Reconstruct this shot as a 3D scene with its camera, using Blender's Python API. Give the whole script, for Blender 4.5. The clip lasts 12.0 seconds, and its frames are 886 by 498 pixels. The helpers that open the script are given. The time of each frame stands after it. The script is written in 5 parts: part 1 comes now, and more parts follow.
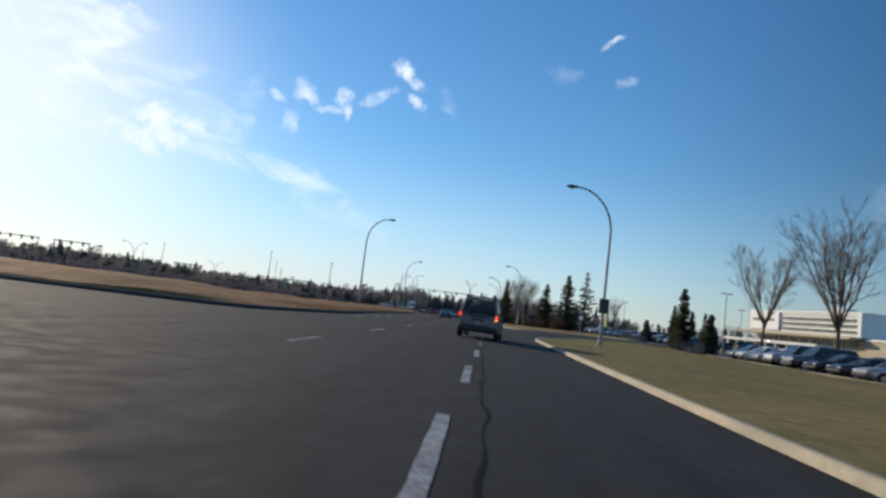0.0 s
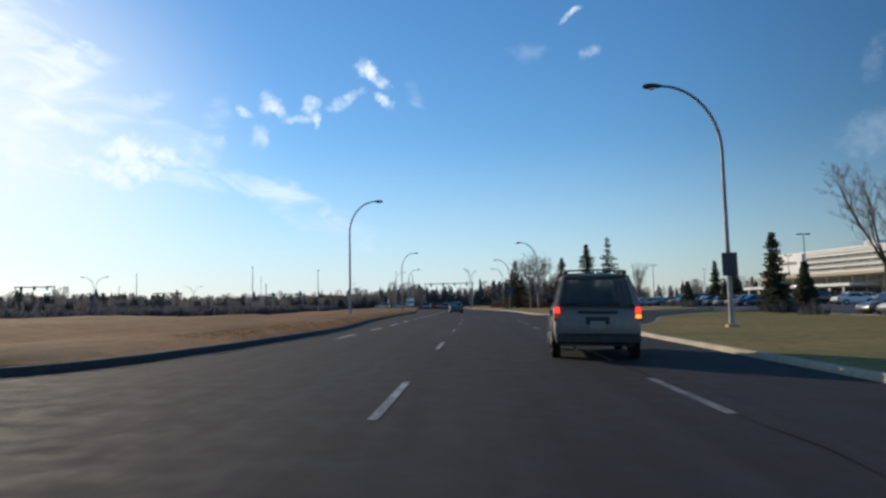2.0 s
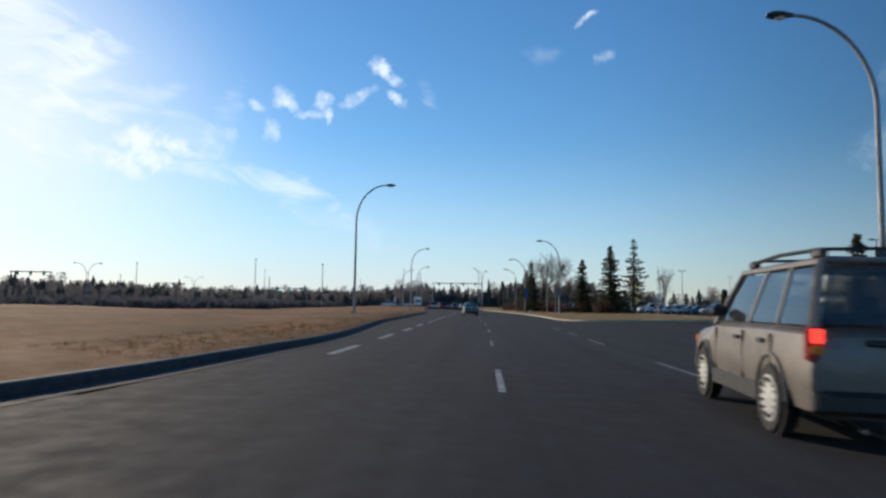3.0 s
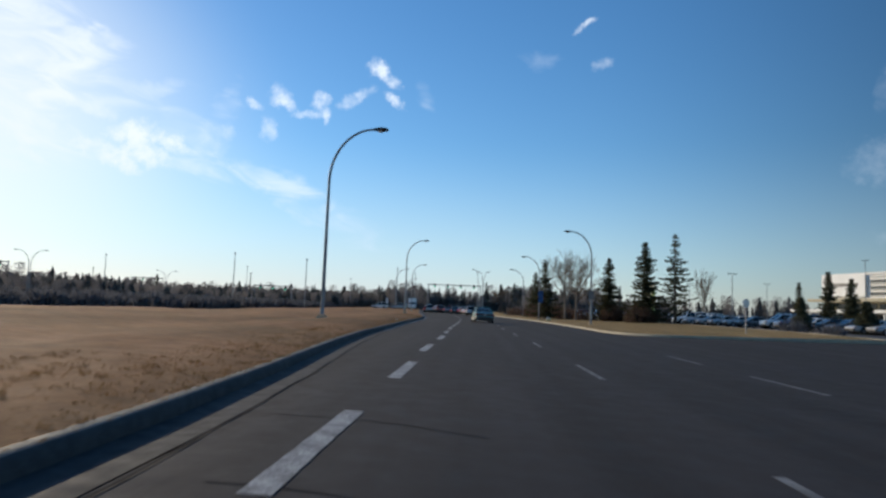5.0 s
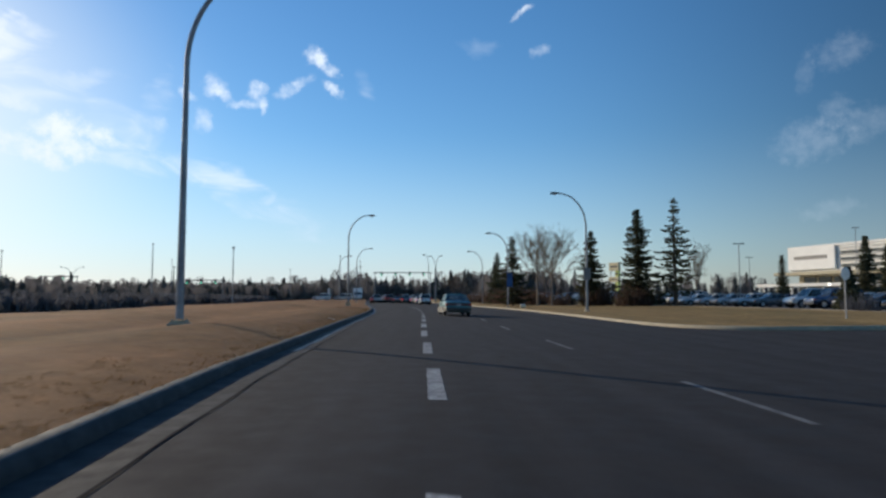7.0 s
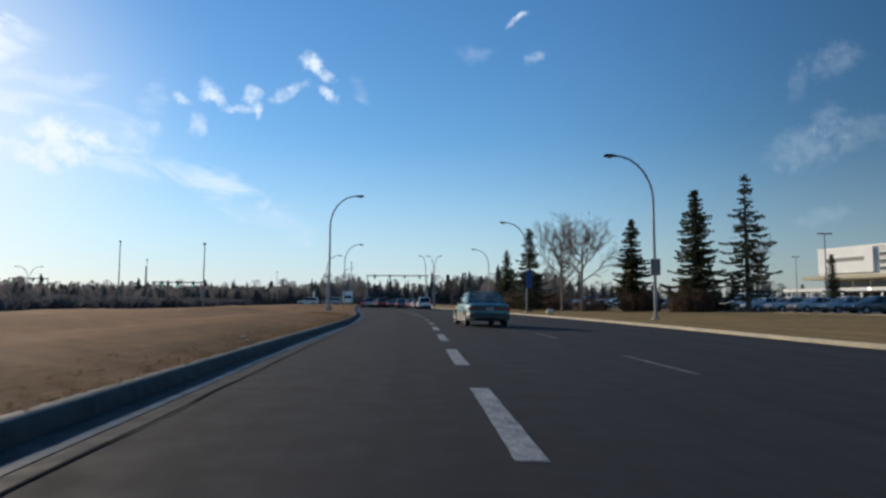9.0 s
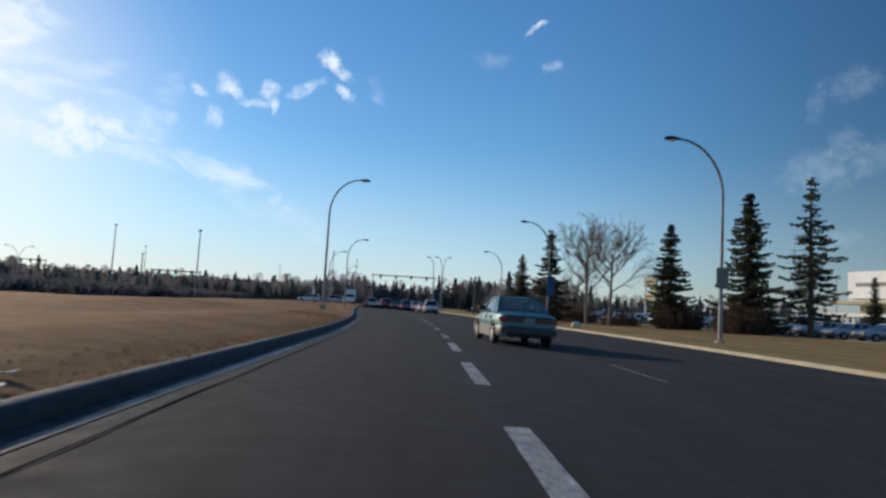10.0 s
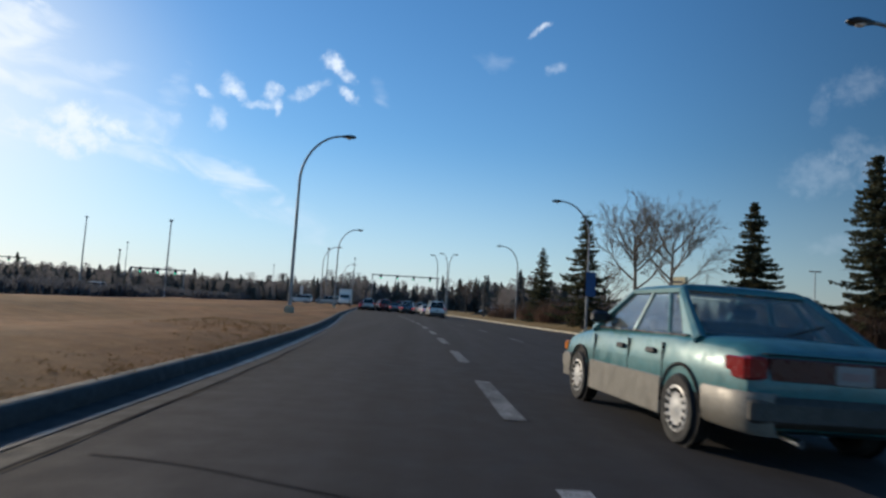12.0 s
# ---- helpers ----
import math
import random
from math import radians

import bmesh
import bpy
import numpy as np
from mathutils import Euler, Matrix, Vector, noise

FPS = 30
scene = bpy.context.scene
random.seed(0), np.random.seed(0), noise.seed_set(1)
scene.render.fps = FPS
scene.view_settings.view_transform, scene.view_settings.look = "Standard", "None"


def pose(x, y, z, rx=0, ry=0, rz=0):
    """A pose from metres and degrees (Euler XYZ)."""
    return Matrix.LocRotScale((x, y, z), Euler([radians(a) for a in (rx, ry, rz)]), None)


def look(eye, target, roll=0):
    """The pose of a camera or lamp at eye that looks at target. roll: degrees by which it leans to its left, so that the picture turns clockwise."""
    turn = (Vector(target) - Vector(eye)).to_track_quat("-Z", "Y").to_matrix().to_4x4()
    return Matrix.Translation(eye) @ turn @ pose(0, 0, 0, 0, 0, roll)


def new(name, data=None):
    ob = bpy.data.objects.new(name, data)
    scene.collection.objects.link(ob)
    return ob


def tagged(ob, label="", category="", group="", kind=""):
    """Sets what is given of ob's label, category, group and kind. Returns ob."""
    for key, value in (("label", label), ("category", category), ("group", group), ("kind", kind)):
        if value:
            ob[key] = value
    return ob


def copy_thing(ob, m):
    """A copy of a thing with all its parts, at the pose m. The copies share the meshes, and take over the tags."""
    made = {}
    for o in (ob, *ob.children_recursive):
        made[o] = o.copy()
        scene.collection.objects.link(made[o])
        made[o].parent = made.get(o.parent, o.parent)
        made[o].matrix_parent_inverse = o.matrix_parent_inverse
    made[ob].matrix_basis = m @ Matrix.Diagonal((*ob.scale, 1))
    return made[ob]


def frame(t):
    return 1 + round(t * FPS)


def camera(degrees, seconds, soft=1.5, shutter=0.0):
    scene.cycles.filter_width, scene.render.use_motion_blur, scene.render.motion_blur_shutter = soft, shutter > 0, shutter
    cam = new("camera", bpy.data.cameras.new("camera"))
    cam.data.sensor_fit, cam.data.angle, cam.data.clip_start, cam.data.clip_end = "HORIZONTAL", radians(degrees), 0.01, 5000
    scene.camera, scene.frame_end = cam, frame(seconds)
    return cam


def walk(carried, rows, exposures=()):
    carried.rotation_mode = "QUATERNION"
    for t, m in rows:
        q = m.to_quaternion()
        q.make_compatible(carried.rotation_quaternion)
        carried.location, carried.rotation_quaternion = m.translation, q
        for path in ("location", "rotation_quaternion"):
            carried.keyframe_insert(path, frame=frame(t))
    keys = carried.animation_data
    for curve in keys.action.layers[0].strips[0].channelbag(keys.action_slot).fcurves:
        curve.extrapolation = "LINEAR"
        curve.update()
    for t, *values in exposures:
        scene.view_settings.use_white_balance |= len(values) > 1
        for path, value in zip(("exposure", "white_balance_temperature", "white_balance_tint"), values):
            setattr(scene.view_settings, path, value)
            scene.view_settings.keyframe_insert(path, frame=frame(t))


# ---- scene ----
cam = camera(68.4, 12.0, soft=2.6, shutter=0.3)
PATH = [
    (0, (1.698, -0.512, 0.829), (1.558, 1.474, 1.021), 7.0),
    (0.5, (1.055, 3.519, 0.877), (0.844, 5.498, 1.071), 4.5),
    (1, (0.427, 7.634, 0.909), (0.191, 9.613, 1.076), 1.6),
    (1.5, (-0.363, 11.425, 1.038), (-0.537, 13.411, 1.197), -2.4),
    (2, (-0.868, 14.963, 1.056), (-0.971, 16.953, 1.227), -1.2),
    (2.5, (-1.514, 18.474, 1.141), (-1.634, 20.463, 1.314), -0.4),
    (4.3, (-3.678, 34.165, 1.081), (-3.762, 36.156, 1.246), 3.3),
    (4.5, (-3.812, 35.865, 1.107), (-3.898, 37.855, 1.283), 2.8),
    (5, (-4.347, 39.905, 1.138), (-4.455, 41.894, 1.318), 2.2),
    (5.5, (-4.765, 44.015, 1.135), (-4.831, 46.006, 1.308), 0.3),
    (6, (-5.321, 48.283, 1.124), (-5.34, 50.276, 1.284), -0.7),
    (6.5, (-5.696, 52.45, 1.058), (-5.687, 54.443, 1.232), 0.8),
    (7, (-5.831, 56.362, 1.137), (-5.769, 58.356, 1.285), 0.0),
    (7.2, (-5.884, 57.921, 1.132), (-5.833, 59.913, 1.298), 1.0),
    (9, (-6.449, 71.718, 0.903), (-6.37, 73.71, 1.068), 0.2),
    (9.5, (-6.481, 75.465, 0.9), (-6.376, 77.455, 1.071), 1.7),
    (10, (-6.602, 79.125, 0.945), (-6.548, 81.117, 1.121), 3.3),
    (10.5, (-6.695, 82.73, 0.925), (-6.631, 84.722, 1.093), 1.9),
    (11, (-6.714, 86.294, 0.908), (-6.646, 88.286, 1.074), 1.2),
    (11.5, (-6.677, 89.699, 0.911), (-6.602, 91.69, 1.083), 2.2),
    (12, (-6.691, 92.717, 0.988), (-6.646, 94.708, 1.169), 3.5),
]
walk(cam, [(t, look(eye, target, roll)) for t, eye, target, roll in PATH], exposures=[(0, -0.05, 6000, 9), (12, -0.15, 6000, 9)])

# ---- world, sun and exposure ----
SUN_AZ, SUN_EL = -47.0, 17.0      # degrees from the road's line (left is negative) and above the horizon

# small puffed clouds: azimuth, elevation, half width, half height, tilt, density
PUFFS = [
    (-9.5, 20.3, 0.8, 0.6, -30, 0.95), (-8.7, 19.7, 1.0, 0.4, -35, 0.95), (-8.1, 17.8, 0.8, 0.4, -35, 0.85),
    (-17.9, 17.2, 0.8, 0.7, 0, 0.7), (-17.2, 16.7, 0.9, 0.45, -30, 0.5), (-19.9, 16.4, 0.55, 0.3, -30, 0.6),
    (-14.4, 17.3, 0.6, 0.6, -45, 0.85), (-15.4, 16.0, 1.2, 0.3, 5, 0.5), (-13.9, 16.2, 0.3, 0.6, 0, 0.6), (-11.9, 17.4, 1.1, 0.4, 25, 0.5), (-10.6, 18.2, 0.8, 0.3, 30, 0.3),
    (-18.7, 14.5, 0.6, 0.8, 25, 0.5), (-22.0, 13.8, 0.6, 0.4, -40, 0.3),
    (-30.8, 11.0, 1.9, 0.6, -14, 1.0), (-29.2, 12.9, 1.5, 0.8, 12, 1.0), (-26.2, 12.5, 1.0, 0.5, -20, 0.95), (-28.2, 11.6, 1.5, 0.8, -25, 0.95), (-29.4, 10.2, 0.9, 0.5, -20, 0.8), (-31.9, 14.2, 1.0, 0.45, -15, 0.55),
    (8.7, 24.0, 0.9, 0.22, 28, 0.6), (9.2, 24.3, 0.35, 0.25, 20, 0.5), (10.3, 20.9, 0.75, 0.4, 5, 0.32),
    (31.4, 12.0, 2.0, 1.3, 10, 0.13), (33.2, 13.8, 1.0, 0.9, 30, 0.1), (35.6, 12.8, 2.0, 1.0, 0, 0.1), (33.9, 18.1, 1.6, 0.9, 15, 0.11), (31.4, 16.9, 0.5, 1.3, -15, 0.06), (32.6, 6.6, 1.6, 0.6, 10, 0.09),
    ]
# thin drawn-out veils, the same way
VEILS = [
    (-5.2, 18.2, 0.7, 1.3, 30, 0.22), (-22.5, 15.2, 1.0, 2.2, -25, 0.32), (5.2, 21.2, 1.6, 0.6, -10, 0.14),
    (-23.6, 10.9, 3.0, 0.9, -14, 0.5), (-19.0, 10.4, 3.6, 1.0, -10, 0.5), (-15.5, 8.9, 3.4, 1.3, -30, 0.45), (-11.5, 7.0, 3.2, 1.4, -25, 0.32),
    (-34.0, 17.4, 2.8, 1.9, 8, 0.85), (-32.3, 19.4, 2.4, 0.7, -8, 0.55), (-39.0, 19.5, 4.6, 3.6, 0, 0.9), (-39.0, 13.4, 4.6, 2.8, -20, 0.9), (-35.0, 11.6, 3.4, 1.6, -20, 0.7),
    (-31.0, 15.0, 4.4, 0.7, 6, 0.5), (-27.4, 16.7, 2.4, 0.6, 18, 0.4), (-29.8, 16.4, 2.6, 0.5, -4, 0.35), (-25.0, 13.6, 2.8, 1.4, -20, 0.28), (-36.4, 15.2, 2.6, 0.6, -14, 0.6),
]


def make_world():
    w = bpy.data.worlds.new("sky")
    scene.world = w
    w.use_nodes = True
    nt = w.node_tree
    nt.nodes.clear()
    N, L = nt.nodes.new, nt.links.new

    def math_node(op, a, b=None, clamp=False):
        n = N("ShaderNodeMath")
        n.operation, n.use_clamp = op, clamp
        for i, v in enumerate((a, b)):
            if v is None:
                continue
            if isinstance(v, (int, float)):
                n.inputs[i].default_value = v
            else:
                L(v, n.inputs[i])
        return n.outputs[0]

    sky = N("ShaderNodeTexSky")
    sky.sky_type, sky.sun_disc = "NISHITA", False
    sky.sun_elevation, sky.sun_rotation = radians(SUN_EL), radians(SUN_AZ)
    sky.air_density, sky.dust_density, sky.ozone_density = 1.2, 0.2, 4.5
    tc = N("ShaderNodeTexCoord")
    sep = N("ShaderNodeSeparateXYZ")
    L(tc.outputs["Generated"], sep.inputs[0])
    az = math_node("MULTIPLY", math_node("ARCTAN2", sep.outputs[0], sep.outputs[1]), 180 / math.pi)
    el = math_node("MULTIPLY", math_node("ARCSINE", sep.outputs[2]), 180 / math.pi)
    noise_n = N("ShaderNodeTexNoise")
    noise_n.inputs["Scale"].default_value, noise_n.inputs["Detail"].default_value, noise_n.inputs["Roughness"].default_value = 30.0, 9.0, 0.68
    L(tc.outputs["Generated"], noise_n.inputs["Vector"])
    nsep = N("ShaderNodeSeparateColor")
    L(noise_n.outputs["Color"], nsep.inputs[0])
    fine_n = N("ShaderNodeTexNoise")
    fine_n.inputs["Scale"].default_value, fine_n.inputs["Detail"].default_value, fine_n.inputs["Roughness"].default_value = 75.0, 8.0, 0.62
    L(tc.outputs["Generated"], fine_n.inputs["Vector"])
    puff = math_node("ADD", math_node("MULTIPLY", math_node("SUBTRACT", nsep.outputs[2], 0.5), 2.2), math_node("MULTIPLY", math_node("SUBTRACT", fine_n.outputs["Fac"], 0.5), 4.4))
    # streaks: noise drawn out along gently sloping lines
    stretch = N("ShaderNodeCombineXYZ")
    L(math_node("ADD", math_node("MULTIPLY", az, 0.15), math_node("MULTIPLY", el, -0.04)), stretch.inputs[0])
    L(math_node("ADD", math_node("MULTIPLY", el, 0.36), math_node("MULTIPLY", az, 0.07)), stretch.inputs[1])
    streak_n = N("ShaderNodeTexNoise")
    streak_n.inputs["Scale"].default_value, streak_n.inputs["Detail"].default_value, streak_n.inputs["Roughness"].default_value, streak_n.inputs["Distortion"].default_value = 1.5, 4.5, 0.52, 1.0
    L(stretch.outputs[0], streak_n.inputs["Vector"])
    streak = math_node("MULTIPLY", math_node("SUBTRACT", streak_n.outputs["Fac"], 0.5), 5.2)
    azw = math_node("ADD", az, math_node("MULTIPLY", math_node("SUBTRACT", nsep.outputs[0], 0.5), 1.7))
    elw = math_node("ADD", el, math_node("MULTIPLY", math_node("SUBTRACT", nsep.outputs[1], 0.5), 1.4))
    total = None
    for bank, rough_edge, lo, hi in ((PUFFS, puff, -1.1, 2.1), (VEILS, streak, -1.4, 1.5)):
        for a0, e0, ra, rb, tilt, dens in bank:
            c, s = math.cos(radians(tilt)), math.sin(radians(tilt))
            da, de = math_node("SUBTRACT", azw, a0), math_node("SUBTRACT", elw, e0)
            u = math_node("ADD", math_node("MULTIPLY", da, c / ra / 1.12), math_node("MULTIPLY", de, s / ra / 1.12))
            v = math_node("ADD", math_node("MULTIPLY", da, -s / rb / 1.12), math_node("MULTIPLY", de, c / rb / 1.12))
            r2 = math_node("ADD", math_node("MULTIPLY", u, u), math_node("MULTIPLY", v, v))
            m = N("ShaderNodeMapRange")
            m.interpolation_type = "SMOOTHSTEP"
            L(math_node("SUBTRACT", r2, rough_edge), m.inputs[0])
            for i, val in ((1, lo), (2, hi), (3, dens), (4, 0.0)):
                m.inputs[i].default_value = val
            # overlapping clouds thicken one another
            total = m.outputs[0] if total is None else math_node("SUBTRACT", 1.0, math_node("MULTIPLY", math_node("SUBTRACT", 1.0, total), math_node("SUBTRACT", 1.0, m.outputs[0])))
    mask = math_node("MULTIPLY", total, 1.0, clamp=True)
    cloud = N("ShaderNodeMix")
    cloud.data_type = "RGBA"
    L(mask, cloud.inputs["Factor"])
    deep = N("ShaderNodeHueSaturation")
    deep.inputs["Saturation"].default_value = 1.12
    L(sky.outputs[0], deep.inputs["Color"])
    # the clear sky dips a quarter turn from the sun, deepened to suggest lens vignetting
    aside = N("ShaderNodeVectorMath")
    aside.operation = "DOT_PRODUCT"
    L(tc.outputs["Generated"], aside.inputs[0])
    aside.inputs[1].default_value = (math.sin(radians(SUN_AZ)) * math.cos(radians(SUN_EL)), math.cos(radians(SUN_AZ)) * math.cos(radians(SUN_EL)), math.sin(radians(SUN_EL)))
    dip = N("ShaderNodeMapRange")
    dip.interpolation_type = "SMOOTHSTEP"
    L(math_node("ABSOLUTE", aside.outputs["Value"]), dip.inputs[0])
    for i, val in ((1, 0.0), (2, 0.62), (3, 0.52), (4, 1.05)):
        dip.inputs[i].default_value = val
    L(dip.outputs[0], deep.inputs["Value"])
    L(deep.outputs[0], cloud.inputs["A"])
    cloud.inputs["B"].default_value = (8.4, 8.7, 9.0, 1)
    # thin haze low over the ground, and the bright air round the low sun
    haze = N("ShaderNodeMapRange")
    haze.interpolation_type = "SMOOTHSTEP"
    L(el, haze.inputs[0])
    for i, val in ((1, -1.0), (2, 15.0), (3, 0.62), (4, 0.0)):
        haze.inputs[i].default_value = val
    sunward = N("ShaderNodeMapRange")
    sunward.interpolation_type = "SMOOTHSTEP"
    L(az, sunward.inputs[0])
    for i, val in ((1, -15.0), (2, 32.0), (3, 1.0), (4, 0.42)):
        sunward.inputs[i].default_value = val
    hz = N("ShaderNodeMix")
    hz.data_type = "RGBA"
    L(math_node("MULTIPLY", haze.outputs[0], sunward.outputs[0]), hz.inputs["Factor"])
    L(cloud.outputs["Result"], hz.inputs["A"])
    hz.inputs["B"].default_value = (5.0, 5.9, 7.2, 1)
    da = math_node("SUBTRACT", az, SUN_AZ)
    de = math_node("MULTIPLY", math_node("SUBTRACT", el, SUN_EL - 4), 1.5)
    dist = math_node("SQRT", math_node("ADD", math_node("MULTIPLY", da, da), math_node("MULTIPLY", de, de)))
    glow = N("ShaderNodeMapRange")
    glow.interpolation_type = "SMOOTHERSTEP"
    L(dist, glow.inputs[0])
    for i, val in ((1, 2.0), (2, 34.0), (3, 0.8), (4, 0.0)):
        glow.inputs[i].default_value = val
    gl = N("ShaderNodeMix")
    gl.data_type = "RGBA"
    L(glow.outputs[0], gl.inputs["Factor"])
    L(hz.outputs["Result"], gl.inputs["A"])
    gl.inputs["B"].default_value = (7.6, 7.7, 7.5, 1)
    bg = N("ShaderNodeBackground")
    bg.inputs["Strength"].default_value = 0.13
    L(gl.outputs["Result"], bg.inputs["Color"])
    out = N("ShaderNodeOutputWorld")
    L(bg.outputs[0], out.inputs[0])


make_world()
sun = new("sun", bpy.data.lights.new("sun", "SUN"))
sun.data.energy, sun.data.angle, sun.data.color = 3.9, radians(0.6), (1.0, 0.8, 0.56)
sun_dir = Vector((math.sin(radians(SUN_AZ)) * math.cos(radians(SUN_EL)), math.cos(radians(SUN_AZ)) * math.cos(radians(SUN_EL)), math.sin(radians(SUN_EL))))
sun.matrix_world = look(sun_dir * 100, (0, 0, 0))

# ---- materials ----


def mat(name, base, rough=0.6, metal=0.0, vary=0.25, scale=4.0, fine=40.0, bump=0.15, bump_scale=60.0, second=None, patch=None, coat=0.0, random_amount=0.0, spec=0.5, thin=0.0):
    """A surface with stains at two scales and a fine relief. second: the colour of the stains; patch: size of the larger stains in 1/m."""
    m = bpy.data.materials.new(name)
    m.use_nodes = True
    nt = m.node_tree
    N, L = nt.nodes.new, nt.links.new
    b = nt.nodes["Principled BSDF"]
    b.inputs["Roughness"].default_value, b.inputs["Metallic"].default_value = rough, metal
    b.inputs["Coat Weight"].default_value, b.inputs["Coat Roughness"].default_value = coat, 0.06
    b.inputs["Specular IOR Level"].default_value = spec
    tc = N("ShaderNodeTexCoord")
    geo = N("ShaderNodeNewGeometry")
    second = second or tuple(c * (1 - vary) for c in base)

    def noise_at(s, detail=5.0):
        n = N("ShaderNodeTexNoise")
        n.inputs["Scale"].default_value, n.inputs["Detail"].default_value = s, detail
        n.inputs["Roughness"].default_value = 0.6
        L(geo.outputs["Position"], n.inputs["Vector"])
        return n.outputs["Fac"]

    def ramp(fac, a, c, lo=0.35, hi=0.65):
        r = N("ShaderNodeMapRange")
        L(fac, r.inputs[0])
        for i, v in ((1, lo), (2, hi), (3, a), (4, c)):
            r.inputs[i].default_value = v
        return r.outputs[0]

    mix = N("ShaderNodeMix")
    mix.data_type = "RGBA"
    mix.inputs["A"].default_value, mix.inputs["B"].default_value = (*base, 1), (*second, 1)
    L(ramp(noise_at(patch or scale / 6), 0, 1), mix.inputs["Factor"])
    hsv = N("ShaderNodeHueSaturation")
    val = ramp(noise_at(scale * 3), 1 - vary * 0.7, 1 + vary * 0.7, 0.3, 0.7)
    grain = ramp(noise_at(fine, 3.0), 1 - vary * 0.6, 1 + vary * 0.6, 0.3, 0.7)
    mul = N("ShaderNodeMath")
    mul.operation = "MULTIPLY"
    L(val, mul.inputs[0])
    L(grain, mul.inputs[1])
    last = mul.outputs[0]
    if random_amount:
        info = N("ShaderNodeObjectInfo")
        r = ramp(info.outputs["Random"], 1 - random_amount, 1 + random_amount, 0, 1)
        m2 = N("ShaderNodeMath")
        m2.operation = "MULTIPLY"
        L(last, m2.inputs[0])
        L(r, m2.inputs[1])
        last = m2.outputs[0]
    L(last, hsv.inputs["Value"])
    L(mix.outputs["Result"], hsv.inputs["Color"])
    L(hsv.outputs[0], b.inputs["Base Color"])
    rr = ramp(noise_at(scale * 2), max(rough - 0.12, 0.03), min(rough + 0.12, 1.0))
    L(rr, b.inputs["Roughness"])
    if thin:   # light that passes through leaves and blades
        tr = N("ShaderNodeBsdfTranslucent")
        ms = N("ShaderNodeMixShader")
        ms.inputs[0].default_value = thin
        L(hsv.outputs[0], tr.inputs["Color"])
        L(b.outputs[0], ms.inputs[1])
        L(tr.outputs[0], ms.inputs[2])
        L(ms.outputs[0], nt.nodes["Material Output"].inputs["Surface"])
    if bump:
        bp = N("ShaderNodeBump")
        bp.inputs["Strength"].default_value, bp.inputs["Distance"].default_value = bump, 0.02
        L(noise_at(bump_scale, 4.0), bp.inputs["Height"])
        L(bp.outputs[0], b.inputs["Normal"])
    return m


def glow_mat(name, color, strength):
    m = bpy.data.materials.new(name)
    m.use_nodes = True
    b = m.node_tree.nodes["Principled BSDF"]
    b.inputs["Base Color"].default_value = (*color, 1)
    b.inputs["Emission Color"].default_value, b.inputs["Emission Strength"].default_value = (*color, 1), strength
    b.inputs["Roughness"].default_value = 0.25
    return m


def glass_mat(name, tint):
    m = bpy.data.materials.new(name)
    m.use_nodes = True
    b = m.node_tree.nodes["Principled BSDF"]
    b.inputs["Base Color"].default_value = (*tint, 1)
    b.inputs["Roughness"].default_value, b.inputs["IOR"].default_value = 0.03, 1.45
    b.inputs["Transmission Weight"].default_value = 0.9
    return m


M_ASPHALT = mat("asphalt", (0.042, 0.0395, 0.0405), 0.92, 0, 0.09, 1.2, 90, 0.15, 120, second=(0.038, 0.0365, 0.038), patch=0.12, spec=0.12)


def lane_streaks(m, amount, length=0.035, across=1.3):
    """Worn tracks and stains drawn out along the lanes, over a ready material."""
    nt = m.node_tree
    b = nt.nodes["Principled BSDF"]
    src = b.inputs["Base Color"].links[0].from_socket
    geo = nt.nodes.new("ShaderNodeNewGeometry")
    mp = nt.nodes.new("ShaderNodeMapping")
    mp.inputs["Scale"].default_value = (across, length, 1.0)
    nt.links.new(geo.outputs["Position"], mp.inputs["Vector"])
    n = nt.nodes.new("ShaderNodeTexNoise")
    n.inputs["Scale"].default_value, n.inputs["Detail"].default_value, n.inputs["Roughness"].default_value = 1.0, 6.0, 0.62
    nt.links.new(mp.outputs[0], n.inputs["Vector"])
    r = nt.nodes.new("ShaderNodeMapRange")
    nt.links.new(n.outputs["Fac"], r.inputs[0])
    for k, v in ((1, 0.3), (2, 0.7), (3, 1 - amount), (4, 1 + amount)):
        r.inputs[k].default_value = v
    h = nt.nodes.new("ShaderNodeHueSaturation")
    nt.links.new(r.outputs[0], h.inputs["Value"])
    nt.links.new(src, h.inputs["Color"])
    nt.links.new(h.outputs[0], b.inputs["Base Color"])


lane_streaks(M_ASPHALT, 0.26)
M_LOT = mat("lot_asphalt", (0.06, 0.06, 0.062), 0.8, 0, 0.3, 0.8, 60, 0.3, 90, patch=0.1)
M_TAR = mat("crack_tar", (0.026, 0.026, 0.028), 0.95, 0, 0.2, 3, 40, 0.1, 60, spec=0.03)
# meltwater; its bluish base stands in for sky reflected at a low angle
M_WET = mat("gutter_meltwater", (0.036, 0.046, 0.062), 0.52, 0, 0.4, 1.2, 20, 0.08, 14, second=(0.03, 0.034, 0.04), patch=0.8, spec=0.22)
M_PAINT = mat("road_paint", (0.42, 0.42, 0.41), 0.8, 0, 0.6, 7, 45, 0.3, 90, second=(0.2, 0.2, 0.2), patch=3.4, spec=0.2)
M_PAINT_WORN = mat("worn_road_paint", (0.24, 0.24, 0.235), 0.8, 0, 0.5, 6, 40, 0.3, 90, second=(0.1, 0.1, 0.1), patch=2.5, spec=0.2)
